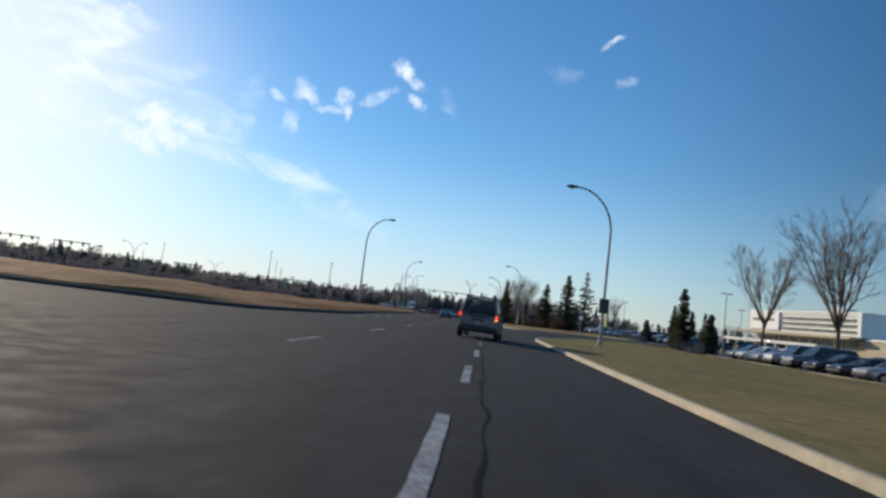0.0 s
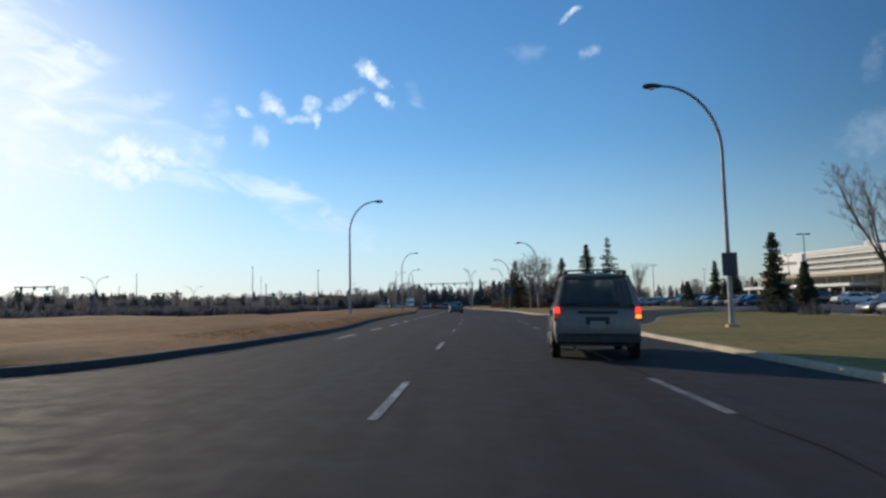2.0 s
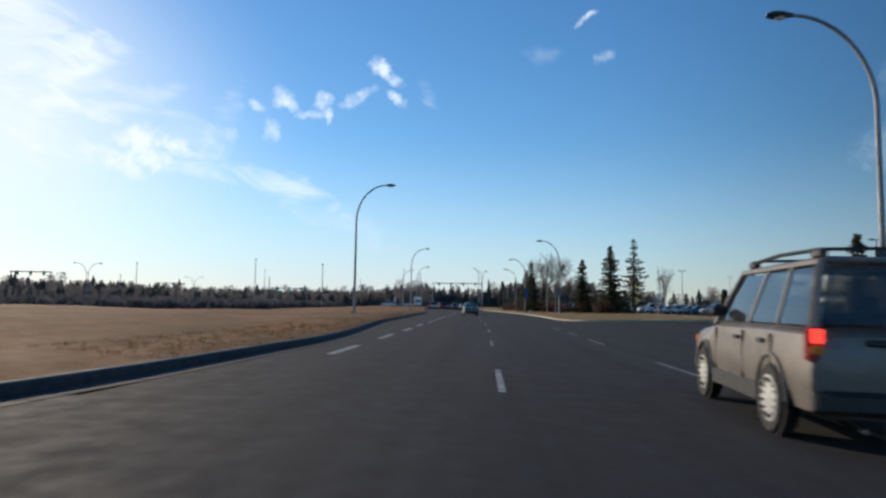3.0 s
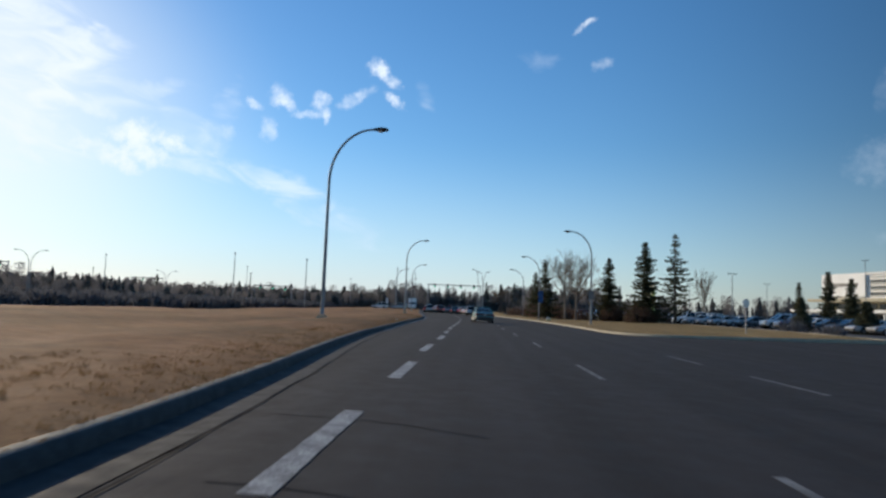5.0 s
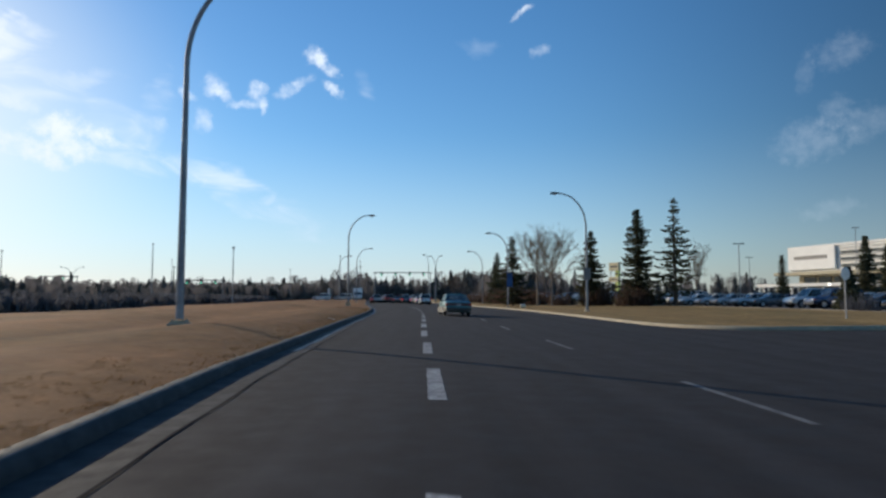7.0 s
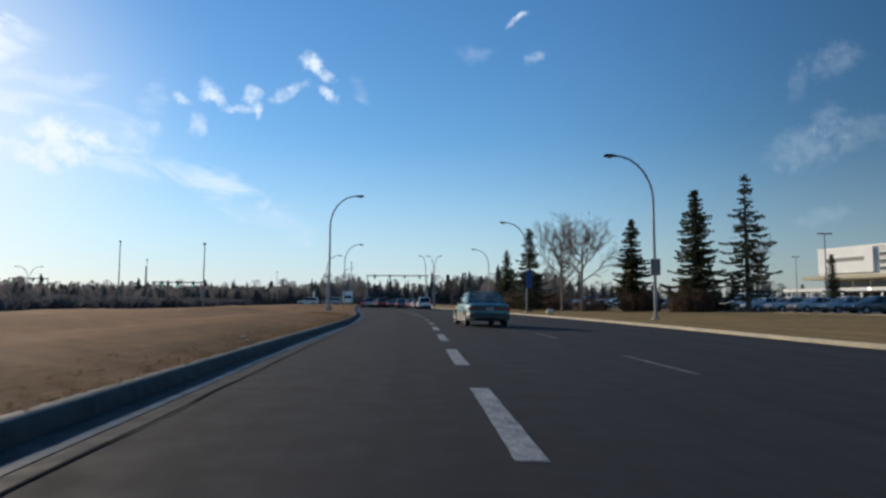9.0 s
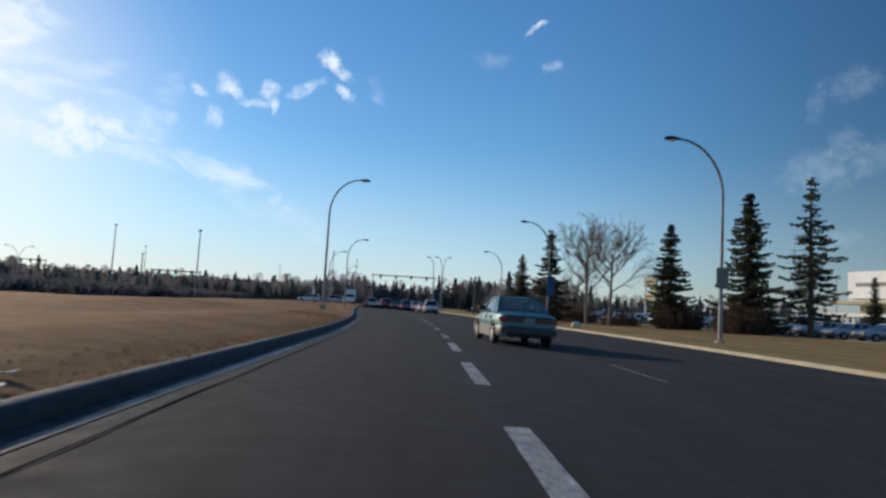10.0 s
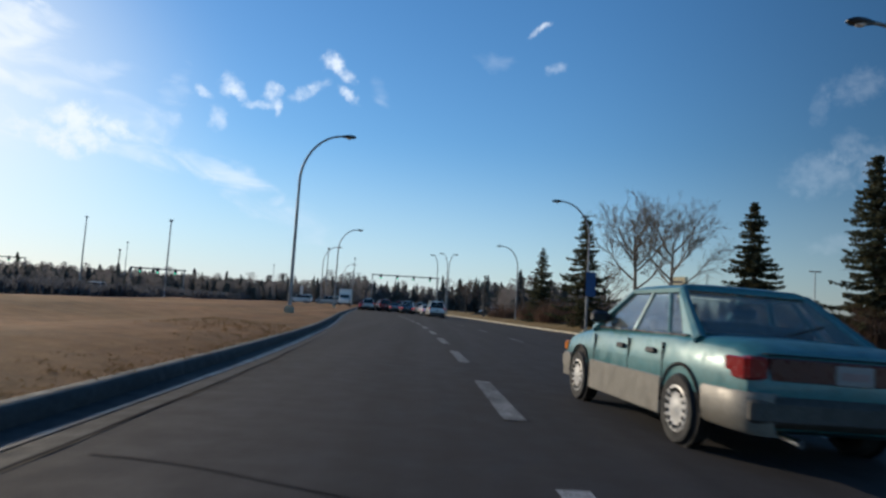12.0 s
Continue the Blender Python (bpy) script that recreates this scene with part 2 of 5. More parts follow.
M_CONCRETE = mat("kerb_concrete", (0.46, 0.385, 0.26), 0.8, 0, 0.25, 2.5, 50, 0.3, 70, second=(0.33, 0.29, 0.21), patch=0.6)
M_GUTTER = mat("gutter_concrete", (0.052, 0.053, 0.055), 0.85, 0, 0.25, 2.0, 50, 0.15, 70, second=(0.038, 0.039, 0.041), patch=0.5, spec=0.12)
# kerb face and top: one concrete, coloured once as shaded and once as sunlit
M_KERB_SHADED = mat("shade_toned_kerb_concrete", (0.052, 0.052, 0.054), 0.85, 0, 0.3, 2.5, 50, 0.3, 70, second=(0.045, 0.046, 0.048), patch=0.5, spec=0.25)
M_KERB_SUNLIT = mat("sunlit_toned_kerb_concrete", (0.2, 0.19, 0.165), 0.85, 0, 0.3, 2.5, 50, 0.3, 70, second=(0.11, 0.105, 0.095), patch=0.7, spec=0.25)
M_LAWN = mat("dry_lawn", (0.36, 0.175, 0.075), 0.95, 0, 0.3, 0.7, 24, 0.9, 30, second=(0.25, 0.135, 0.056), patch=0.14, spec=0.1)
M_LAWN_R = mat("dull_lawn", (0.33, 0.215, 0.09), 0.95, 0, 0.4, 0.8, 24, 0.9, 30, second=(0.23, 0.165, 0.068), patch=0.15, spec=0.1)
M_LAWN_OLIVE = mat("olive_lawn", (0.29, 0.215, 0.085), 0.95, 0, 0.4, 0.8, 24, 0.9, 30, second=(0.2, 0.17, 0.065), patch=0.15, spec=0.1)
lane_streaks(M_LAWN, 0.34, 0.03, 0.55)
lane_streaks(M_LAWN_R, 0.25, 0.04, 0.6)
M_GROUND = mat("far_ground", (0.17, 0.12, 0.07), 0.95, 0, 0.35, 0.1, 5, 0.3, 8, second=(0.1, 0.085, 0.05), patch=0.02, spec=0.1)
M_BLADE = mat("dry_grass_blade", (0.3, 0.16, 0.065), 0.9, 0, 0.4, 1.0, 20, 0, 1, second=(0.22, 0.135, 0.055), patch=0.3, spec=0.1, thin=0.2)
M_GALV = mat("galvanised_steel", (0.3, 0.31, 0.32), 0.58, 0.35, 0.2, 3, 30, 0.1, 50, second=(0.22, 0.22, 0.23), patch=0.8)
M_DARKMETAL = mat("dark_metal", (0.045, 0.047, 0.05), 0.5, 0.3, 0.2, 4, 30, 0.08, 40)
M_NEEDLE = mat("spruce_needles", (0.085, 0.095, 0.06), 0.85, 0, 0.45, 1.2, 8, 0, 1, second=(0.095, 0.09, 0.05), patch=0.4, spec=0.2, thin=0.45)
# far needles get a paler base colour in place of the haze before them
M_NEEDLE_FAR = mat("haze_paled_far_needles", (0.13, 0.135, 0.125), 0.9, 0, 0.45, 0.4, 2, 0, 1, second=(0.15, 0.14, 0.125), patch=0.06, spec=0.1, thin=0.45)
M_BARK = mat("bark", (0.14, 0.1, 0.075), 0.9, 0, 0.3, 5, 30, 0.5, 30)
M_BIRCH = mat("pale_bark", (0.3, 0.24, 0.18), 0.85, 0, 0.3, 4, 25, 0.4, 30, second=(0.17, 0.13, 0.1), patch=0.8)
M_TWIG = mat("bare_twigs", (0.27, 0.18, 0.115), 0.9, 0, 0.3, 0.6, 3, 0, 1, second=(0.13, 0.1, 0.075), patch=0.1, thin=0.45)
M_SHRUB = mat("brown_shrub_twigs", (0.15, 0.095, 0.07), 0.95, 0, 0.35, 0.6, 3, 0, 1, second=(0.095, 0.07, 0.055), patch=0.15, spec=0.1, thin=0.45)
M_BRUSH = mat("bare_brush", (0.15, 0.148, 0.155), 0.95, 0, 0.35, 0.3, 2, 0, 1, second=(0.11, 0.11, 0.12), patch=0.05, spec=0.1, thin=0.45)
# distance haze is put into this lighter twig colour
M_BRUSH_FAR = mat("haze_paled_bare_trees", (0.23, 0.21, 0.2), 0.95, 0, 0.35, 0.2, 2, 0, 1, second=(0.17, 0.16, 0.16), patch=0.05, spec=0.1, thin=0.45)
M_WALL_WHITE = mat("white_cladding", (0.78, 0.77, 0.72), 0.6, 0, 0.08, 0.3, 4, 0.05, 10)
M_WALL_TAN = mat("tan_render", (0.5, 0.44, 0.3), 0.8, 0, 0.15, 0.4, 5, 0.1, 12)
M_WINDOW_STRIP = mat("dark_glazing", (0.07, 0.075, 0.07), 0.2, 0, 0.2, 0.3, 3, 0, 1)
M_RUBBER = mat("tyre_rubber", (0.02, 0.02, 0.02), 0.8, 0, 0.2, 6, 50, 0.2, 60)
M_ARCH = mat("wheel_arch_lining", (0.008, 0.008, 0.009), 0.9, 0, 0.2, 4, 20, 0, 1)
M_RIM = mat("silver_wheel_cover", (0.6, 0.59, 0.56), 0.45, 0.1, 0.12, 6, 40, 0.03, 40)
M_PLASTIC = mat("black_plastic", (0.025, 0.025, 0.027), 0.55, 0, 0.2, 5, 40, 0.1, 60)
M_CABIN = mat("dark_cabin", (0.02, 0.02, 0.022), 0.8, 0, 0.2, 3, 20, 0, 1)
M_CHROME = mat("chrome", (0.7, 0.7, 0.7), 0.15, 1.0, 0.08, 5, 30, 0, 1)
M_GLASS = glass_mat("car_glass", (0.3, 0.33, 0.33))
M_GLASS_CLEAR = glass_mat("pale_car_glass", (0.72, 0.76, 0.76))
M_GLASS_DARK = glass_mat("tinted_car_glass", (0.3, 0.31, 0.31))
M_REDLENS = mat("red_lens", (0.24, 0.01, 0.012), 0.2, 0, 0.15, 8, 40, 0, 1)
M_REARPANEL = mat("dark_red_reflector", (0.07, 0.012, 0.012), 0.35, 0, 0.15, 8, 40, 0, 1)
M_AMBER = mat("amber_lens", (0.7, 0.22, 0.02), 0.2, 0, 0.1, 8, 40, 0, 1)
M_LENS = mat("clear_lamp_lens", (0.7, 0.7, 0.7), 0.12, 0.2, 0.1, 8, 40, 0, 1)
M_PLATE = mat("pale_plate", (0.27, 0.26, 0.26), 0.5, 0, 0.1, 8, 40, 0, 1)
M_PLATE_BAR = mat("plate_bar", (0.3, 0.2, 0.2), 0.5, 0, 0.1, 8, 40, 0, 1)
M_BRAKE = glow_mat("brake_light", (1.0, 0.05, 0.03), 1.5)
M_BRAKE_DIM = glow_mat("distant_brake_light", (0.8, 0.06, 0.04), 0.5)
M_INDICATOR = glow_mat("indicator_light", (1.0, 0.3, 0.04), 1.8)
M_HEAD = glow_mat("driving_light", (1.0, 0.95, 0.85), 1.6)
M_GREEN = glow_mat("green_signal", (0.1, 1.0, 0.55), 1.5)
M_SIGN_BACK = mat("sign_back_aluminium", (0.68, 0.68, 0.66), 0.5, 0.15, 0.1, 5, 30, 0, 1)
M_SIGN_DARK = mat("dark_sign_board", (0.03, 0.035, 0.045), 0.5, 0.1, 0.15, 5, 30, 0, 1)
M_SIGN_GREY = mat("grey_sign_face", (0.17, 0.165, 0.16), 0.5, 0.0, 0.15, 5, 30, 0, 1)
M_BLUE = mat("blue_banner_cloth", (0.04, 0.11, 0.28), 0.8, 0, 0.2, 5, 30, 0.1, 30)
M_YELLOW = mat("yellow_panel", (0.62, 0.66, 0.18), 0.5, 0, 0.1, 2, 20, 0, 1)
M_CREAM = mat("cream_enamel", (0.72, 0.6, 0.34), 0.5, 0, 0.1, 2, 20, 0, 1)
M_WHITE = mat("white_panel", (0.78, 0.78, 0.75), 0.5, 0, 0.1, 2, 20, 0, 1)
M_WOOD = mat("weathered_pole_wood", (0.12, 0.095, 0.08), 0.9, 0, 0.3, 3, 30, 0.3, 30)
PAINTS = {
    "white": mat("white_car_paint", (0.75, 0.75, 0.73), 0.3, 0, 0.06, 2, 20, 0, 1, coat=0.6),
    "silver": mat("silver_car_paint", (0.42, 0.43, 0.43), 0.35, 0.5, 0.08, 2, 20, 0, 1, coat=0.6),
    "black": mat("black_car_paint", (0.018, 0.018, 0.02), 0.25, 0, 0.1, 2, 20, 0, 1, coat=0.7),
    "blue": mat("blue_car_paint", (0.03, 0.06, 0.14), 0.3, 0.2, 0.1, 2, 20, 0, 1, coat=0.7),
    "red": mat("red_car_paint", (0.3, 0.02, 0.02), 0.3, 0, 0.1, 2, 20, 0, 1, coat=0.7),
    "grey": mat("grey_car_paint", (0.13, 0.135, 0.14), 0.3, 0.4, 0.1, 2, 20, 0, 1, coat=0.7),
    "teal": mat("teal_car_paint", (0.042, 0.18, 0.2), 0.42, 0.1, 0.16, 2.5, 30, 0, 1, second=(0.04, 0.15, 0.165), coat=0.3),
    "taupe": mat("taupe_car_paint", (0.2, 0.172, 0.15), 0.5, 0.2, 0.14, 2.5, 30, 0, 1, coat=0.2),
}
M_CLADDING = mat("grey_beige_cladding", (0.21, 0.195, 0.165), 0.5, 0.1, 0.15, 3, 30, 0.05, 40)
# rear bumper cladding, its colour darkened for road grime and for shade
M_GRIME_SHADE = mat("grime_and_shade_on_cladding", (0.075, 0.07, 0.062), 0.8, 0, 0.3, 4, 40, 0.1, 50, second=(0.045, 0.043, 0.04), patch=1.5)

# ---- mesh helpers ----


class Soup:
    """Vertices and faces gathered into one mesh."""

    def __init__(self):
        self.v, self.f = [], []

    def add(self, verts, faces):
        n = len(self.v)
        self.v.extend(tuple(p) for p in verts)
        self.f.extend(tuple(n + i for i in f) for f in faces)
        return self

    def box(self, x0, x1, y0, y1, z0, z1, bevel=0.0):
        b = min(bevel, (x1 - x0) * 0.45, (y1 - y0) * 0.45, (z1 - z0) * 0.45)
        if b <= 0:
            p = [(x, y, z) for z in (z0, z1) for x, y in ((x0, y0), (x1, y0), (x1, y1), (x0, y1))]
            return self.add(p, [(3, 2, 1, 0), (4, 5, 6, 7), (0, 1, 5, 4), (1, 2, 6, 5), (2, 3, 7, 6), (3, 0, 4, 7)])
        rings = []
        for z, i in ((z0, b), (z0 + b, 0), (z1 - b, 0), (z1, b)):
            c = b * 0.7
            rings.append([(x0 + i + c, y0 + i, z), (x1 - i - c, y0 + i, z), (x1 - i, y0 + i + c, z), (x1 - i, y1 - i - c, z),
                          (x1 - i - c, y1 - i, z), (x0 + i + c, y1 - i, z), (x0 + i, y1 - i - c, z), (x0 + i, y0 + i + c, z)])
        return self.loft(rings, caps=True)

    def loft(self, rings, caps=False, closed=True):
        n, base = len(rings[0]), len(self.v)
        for r in rings:
            self.v.extend(tuple(p) for p in r)
        for i in range(len(rings) - 1):
            for j in range(n if closed else n - 1):
                k = (j + 1) % n
                a = base + i * n
                self.f.append((a + j, a + k, a + n + k, a + n + j))
        if caps:
            self.f.append(tuple(base + j for j in reversed(range(n))))
            self.f.append(tuple(base + (len(rings) - 1) * n + j for j in range(n)))
        return self

    def tube(self, path, radii, n=8, caps=True):
        path = [Vector(p) for p in path]
        rings, u = [], None
        for i, p in enumerate(path):
            d = (path[min(i + 1, len(path) - 1)] - path[max(i - 1, 0)]).normalized()
            if u is None:
                u = d.cross(Vector((0.6, 0.77, 0.2)))
                u = u if u.length > 0.1 else d.cross(Vector((0, 0, 1)))
            u = (u - d * u.dot(d)).normalized()
            w = d.cross(u)
            r = radii[i] if isinstance(radii, (list, tuple)) else radii
            rings.append([p + (u * math.cos(a) + w * math.sin(a)) * r for a in (2 * math.pi * k / n for k in range(n))])
        return self.loft(rings, caps)

    def disc_x(self, cx, cy, cz, r, thick, n=24, r_in=0.0):
        """A disc or ring round the x axis, thick along x."""
        def ring(x, rr):
            return [(x, cy + rr * math.cos(2 * math.pi * k / n), cz + rr * math.sin(2 * math.pi * k / n)) for k in range(n)]
        if r_in:
            return self.loft([ring(cx, r_in), ring(cx, r), ring(cx + thick, r), ring(cx + thick, r_in), ring(cx, r_in)])
        return self.loft([ring(cx, r), ring(cx + thick, r)], caps=True)

    def mesh(self, name, smooth=0.0):
        me = bpy.data.meshes.new(name)
        me.from_pydata(self.v, [], self.f)
        me.validate()
        if smooth:
            me.shade_smooth()
            me.set_sharp_from_angle(angle=radians(smooth))
        me.update()
        return me


def slab(q, thick=0.005):
    """A thin pane from four corners, with its normals outwards."""
    a, b, c, d = (Vector(p) for p in q)
    n = (b - a).cross(d - a).normalized() * thick
    bm = bmesh.new()
    v = [bm.verts.new(p) for p in (a, b, c, d, a + n, b + n, c + n, d + n)]
    for f in ((0, 1, 2, 3), (4, 5, 6, 7), (0, 1, 5, 4), (1, 2, 6, 5), (2, 3, 7, 6), (3, 0, 4, 7)):
        bm.faces.new([v[i] for i in f])
    bmesh.ops.recalc_face_normals(bm, faces=bm.faces)
    me = bpy.data.meshes.new("pane")
    bm.to_mesh(me)
    bm.free()
    return me


def part(name, soup, material, parent=None, label="", smooth=0.0, at=None):
    """Links a soup (or a ready mesh) as one object, under a thing where one is given."""
    me = soup.mesh(name, smooth) if isinstance(soup, Soup) else soup
    if material is not None and not me.materials:
        me.materials.append(material)
    ob = new(name, me)
    if parent is not None:
        ob.parent = parent
    if at is not None:
        ob.matrix_basis = at
    return tagged(ob, label) if label else ob


def thing(name, label, category, group="", kind="", at=None):
    ob = new(name)
    ob.empty_display_size = 0.2
    if at is not None:
        ob.matrix_basis = at
    return tagged(ob, label, category, group, kind)


# ---- plan of the road ----


def bend(y):
    """The road's gentle bend to the left."""
    if y < 95:
        return 0.0
    if y < 140:
        return -0.00094 * (y - 95) ** 2
    return -1.9 - 0.085 * (y - 140)


LINE_A, LINE_X, LINE_C, KERB_R = -5.78, -1.95, 1.8, 5.05
LOT_EDGE, LOT_Z = 22.0, 0.15


def lot_z(y):
    """The car park rises slightly past the entrance."""
    return float(np.interp(y, [62, 95], [LOT_Z - 0.32, LOT_Z]))


KERB_BACK = 0.675      # from the asphalt over gutter and kerb to the lawn


def gutter_left(y):
    """Where asphalt meets the gutter on the left: the road widens for a turning lane."""
    return float(np.interp(y, [24, 34, 40, 42.5, 45, 48, 50, 53, 56.4, 59.4, 66, 77, 85, 100, 113, 130, 145, 200], [-7.2, -6.8, -6.56, -6.47, -6.56, -6.8, -6.93, -7.2, -7.5, -7.75, -8.13, -8.45, -8.68, -8.92, -9.35, -10.1, -10.5, -10.6])) + bend(y)


def road_z(x, y):
    return -0.02 * max(x - bend(y) - LINE_A, -0.5)


def steps(a, b, d):
    n = max(1, int(round((b - a) / d)))
    return [a + (b - a) * i / n for i in range(n + 1)]


def left_lawn_z(d):
    return 0.138 + 0.055 * min(d, 5.5) + (0.085 * math.sin(d * 0.95 + 0.4) + 0.02 * math.sin(d * 2.3 + 1.1)) * min(1.0, d) - 0.01 * max(0.0, d - 7) - 0.03 * max(0.0, d - 15)


# ---- ground, road, kerbs ----
def build_ground():
    s = Soup()
    xs = [-2500, -900, -400, -200, -120, -80, -60, -42, -36, 20, 24, 60, 120, 146, 152, 250, 600, 2500]
    ys = [-2500, -600, -200, -80, 0, 60, 120, 200, 300, 420, 700, 1500, 4000]

    def gz(x, y):
        if -36 <= x <= 20:
            return -0.6
        if 20 < x <= 146 and y <= 300:
            return -0.4      # under the car park
        return -0.25 if -60 <= x < -36 else 0.05
    rows = [[(x + (bend(y) if y < 700 else bend(700)), y, gz(x, y)) for x in xs] for y in ys]
    s.loft(rows, closed=False)
    part("ground", s, M_GROUND, label="dry brown open ground reaching the horizon")["kind"] = "structure"
    scene.objects["ground"]["category"] = "ground"


def build_road():
    ys = steps(-90, 90, 3) + steps(92, 420, 4) + [520, 700, 1100]
    s = Soup()
    rows = []
    for y in ys:
        left = gutter_left(y) if y >= 30 else -70.0
        cols = [left, -7.0 + bend(y) if y < 30 else (left + LINE_A + bend(y)) / 2, LINE_A + bend(y), LINE_X + bend(y), LINE_C + bend(y), KERB_R + 0.02 + bend(y)]
        rows.append([(x, y, road_z(x, y)) for x in cols])
    s.loft(rows, closed=False)
    # mouth of the side entrance
    mouth = []
    for y in steps(42, 90, 2):
        mouth.append([(x, y, -0.222 + (x - KERB_R) * (lot_z(y) + 0.222) / (LOT_EDGE - KERB_R) * 0.9) for x in (KERB_R + 0.02, 8, 12, 16, 19, LOT_EDGE + 1)])
    s.loft(mouth, closed=False)
    road = tagged(part("road", s, M_ASPHALT), "dark grey asphalt road with faded lane lines", "road", kind="structure")
    return road


def ribbon(points, width, z_off, y0, y1, n=4):
    s = Soup()
    rows = []
    ends = steps(y0, y1, max(0.16, (y1 - y0) / (n * 5)))
    for i, y in enumerate(ends):
        x = points + bend(y)
        ragged = 0.012 * noise.noise(Vector((x, y * 4.0, 2.0)))
        a, b = x - width / 2 + ragged, x + width / 2 + 0.012 * noise.noise(Vector((x, y * 4.0, 8.0)))
        slant = 0.05 * noise.noise(Vector((x, y, 5.0))) if i in (0, len(ends) - 1) else 0.0
        rows.append([(a, y - slant, road_z(a, y) + z_off), (b, y + slant, road_z(b, y) + z_off)])
    s.loft(rows, closed=False)
    return s


def build_lines(road):
    rng = random.Random(3)
    for k in range(-1, 19):
        y = float(np.interp(k, [-1, 0, 1, 2, 3, 4, 5, 6, 7, 8, 9, 10, 34], [37.0, 43.8, 50.36, 57.0, 63.7, 69.7, 75.5, 81.3, 87.35, 93.3, 98.8, 105.1, 252]))
        part("lane_dash", ribbon(float(np.interp(y, [52, 57, 64, 75], [-5.62, -5.71, -5.66, LINE_A])), 0.21 + rng.uniform(-0.01, 0.01), 0.006, y, y + 3.2), M_PAINT if k < 9 else M_PAINT_WORN, road)
    for k in range(0, 16):
        y = 11.3 + 10.25 * k if k < 6 else 71.6 + 9.0 * (k - 6)
        x = float(np.interp(y, [58, 80], [LINE_X, -2.6]))
        y = max(y, 12.0)
        part("lane_dash", ribbon(x, 0.11, 0.006, y, y + (3.2 if k else 2.5)), M_PAINT if k < 3 else M_PAINT_WORN, road)
    for k in range(0, 9):
        y = 2.6 + 6.5 * k if k < 6 else 45.4 + 6.6 * (k - 6)
        x = float(np.interp(y, [3, 16, 25, 50], [1.45, 1.7, 1.82, 1.95]))
        part("lane_dash", ribbon(x, 0.14, 0.006, y, y + 3.3), M_PAINT if k < 3 else M_PAINT_WORN, road)
    # tar seams: along the gutter and across the lane
    for x, y0, y1 in ((2.05, 0, 30),):
        s = Soup()
        rows = []
        for y in steps(y0, y1, 0.5):
            xx = x - 0.22 + 0.03 * math.sin(y * 1.3) + 0.03 * math.sin(y * 3.1 + 1) + bend(y)
            w = 0.014 + 0.009 * math.sin(y * 2.2)
            rows.append([(xx - w, y, road_z(xx, y) + 0.004), (xx + w, y, road_z(xx, y) + 0.004)])
        s.loft(rows, closed=False)
        part("tar_seam", s, M_TAR, road)
    s = Soup()
    rows = []
    for y in steps(33, 110, 0.4):
        xx = gutter_left(y) + 0.03 + 0.015 * math.sin(y * 1.9) + 0.012 * noise.noise(Vector((y * 0.9, 3.0, 1.0)))
        w = 0.011 + 0.009 * noise.noise(Vector((y * 1.7, 8.0, 1.0)))
        rows.append([(xx - w, y, road_z(xx, y) + 0.011), (xx + w, y, road_z(xx, y) + 0.009)])
    s.loft(rows, closed=False)
    part("tar_seam", s, M_TAR, road)
    for y, x0, x1 in ((96.6, -8.6, -6.3), (44.0, -6.0, -3.6), (46.6, -6.4, -4.2), (104.0, -8.0, -6.5)):
        s = Soup()
        rows = []
        for x in steps(x0, x1, 0.25):
            yy = y + 0.12 * math.sin(x * 2.1) - 0.25 * (x - x0)
            rows.append([(x, yy - 0.012, road_z(x, yy) + 0.004), (x, yy + 0.012, road_z(x, yy) + 0.004)])
        s.loft(rows, closed=False)
        part("tar_seam", s, M_TAR, road)


def frame_of(path):
    """Points and left-hand normals along a plan path."""
    out = []
    for i, p in enumerate(path):
        a, b = path[max(i - 1, 0)], path[min(i + 1, len(path) - 1)]
        dx, dy = b[0] - a[0], b[1] - a[1]
        l = math.hypot(dx, dy)
        out.append((p[0], p[1], -dy / l, dx / l))
    return out


def smooth_path(pts, n=3):
    for _ in range(n):
        q = [pts[0]]
        for a, b in zip(pts, pts[1:]):
            q += [(a[0] * 0.75 + b[0] * 0.25, a[1] * 0.75 + b[1] * 0.25), (a[0] * 0.25 + b[0] * 0.75, a[1] * 0.25 + b[1] * 0.75)]
        pts = q + [pts[-1]]
    return pts


LEFT_PATH = smooth_path([(-70, 24.4), (-30, 24.3), (-14, 24.2), (-9.5, 24.5), (-7.5, 26.0), (-6.9, 32)], 2) + [(gutter_left(y), y) for y in steps(34, 420, 4)]
RIGHT_NEAR = [(KERB_R, y) for y in steps(-90, 36, 4)] + smooth_path([(5.05, 38), (5.25, 42), (5.9, 45.2), (7.0, 46.6), (8.4, 50), (10.6, 58), (15, 64.5), (22, 67)], 3)
RIGHT_FAR = smooth_path([(22, 80.5), (13, 81), (8.6, 81.8), (6.0, 84), (5.15, 87.5), (5.05, 91)], 3) + [(KERB_R + bend(y), y) for y in steps(93, 420, 4)]


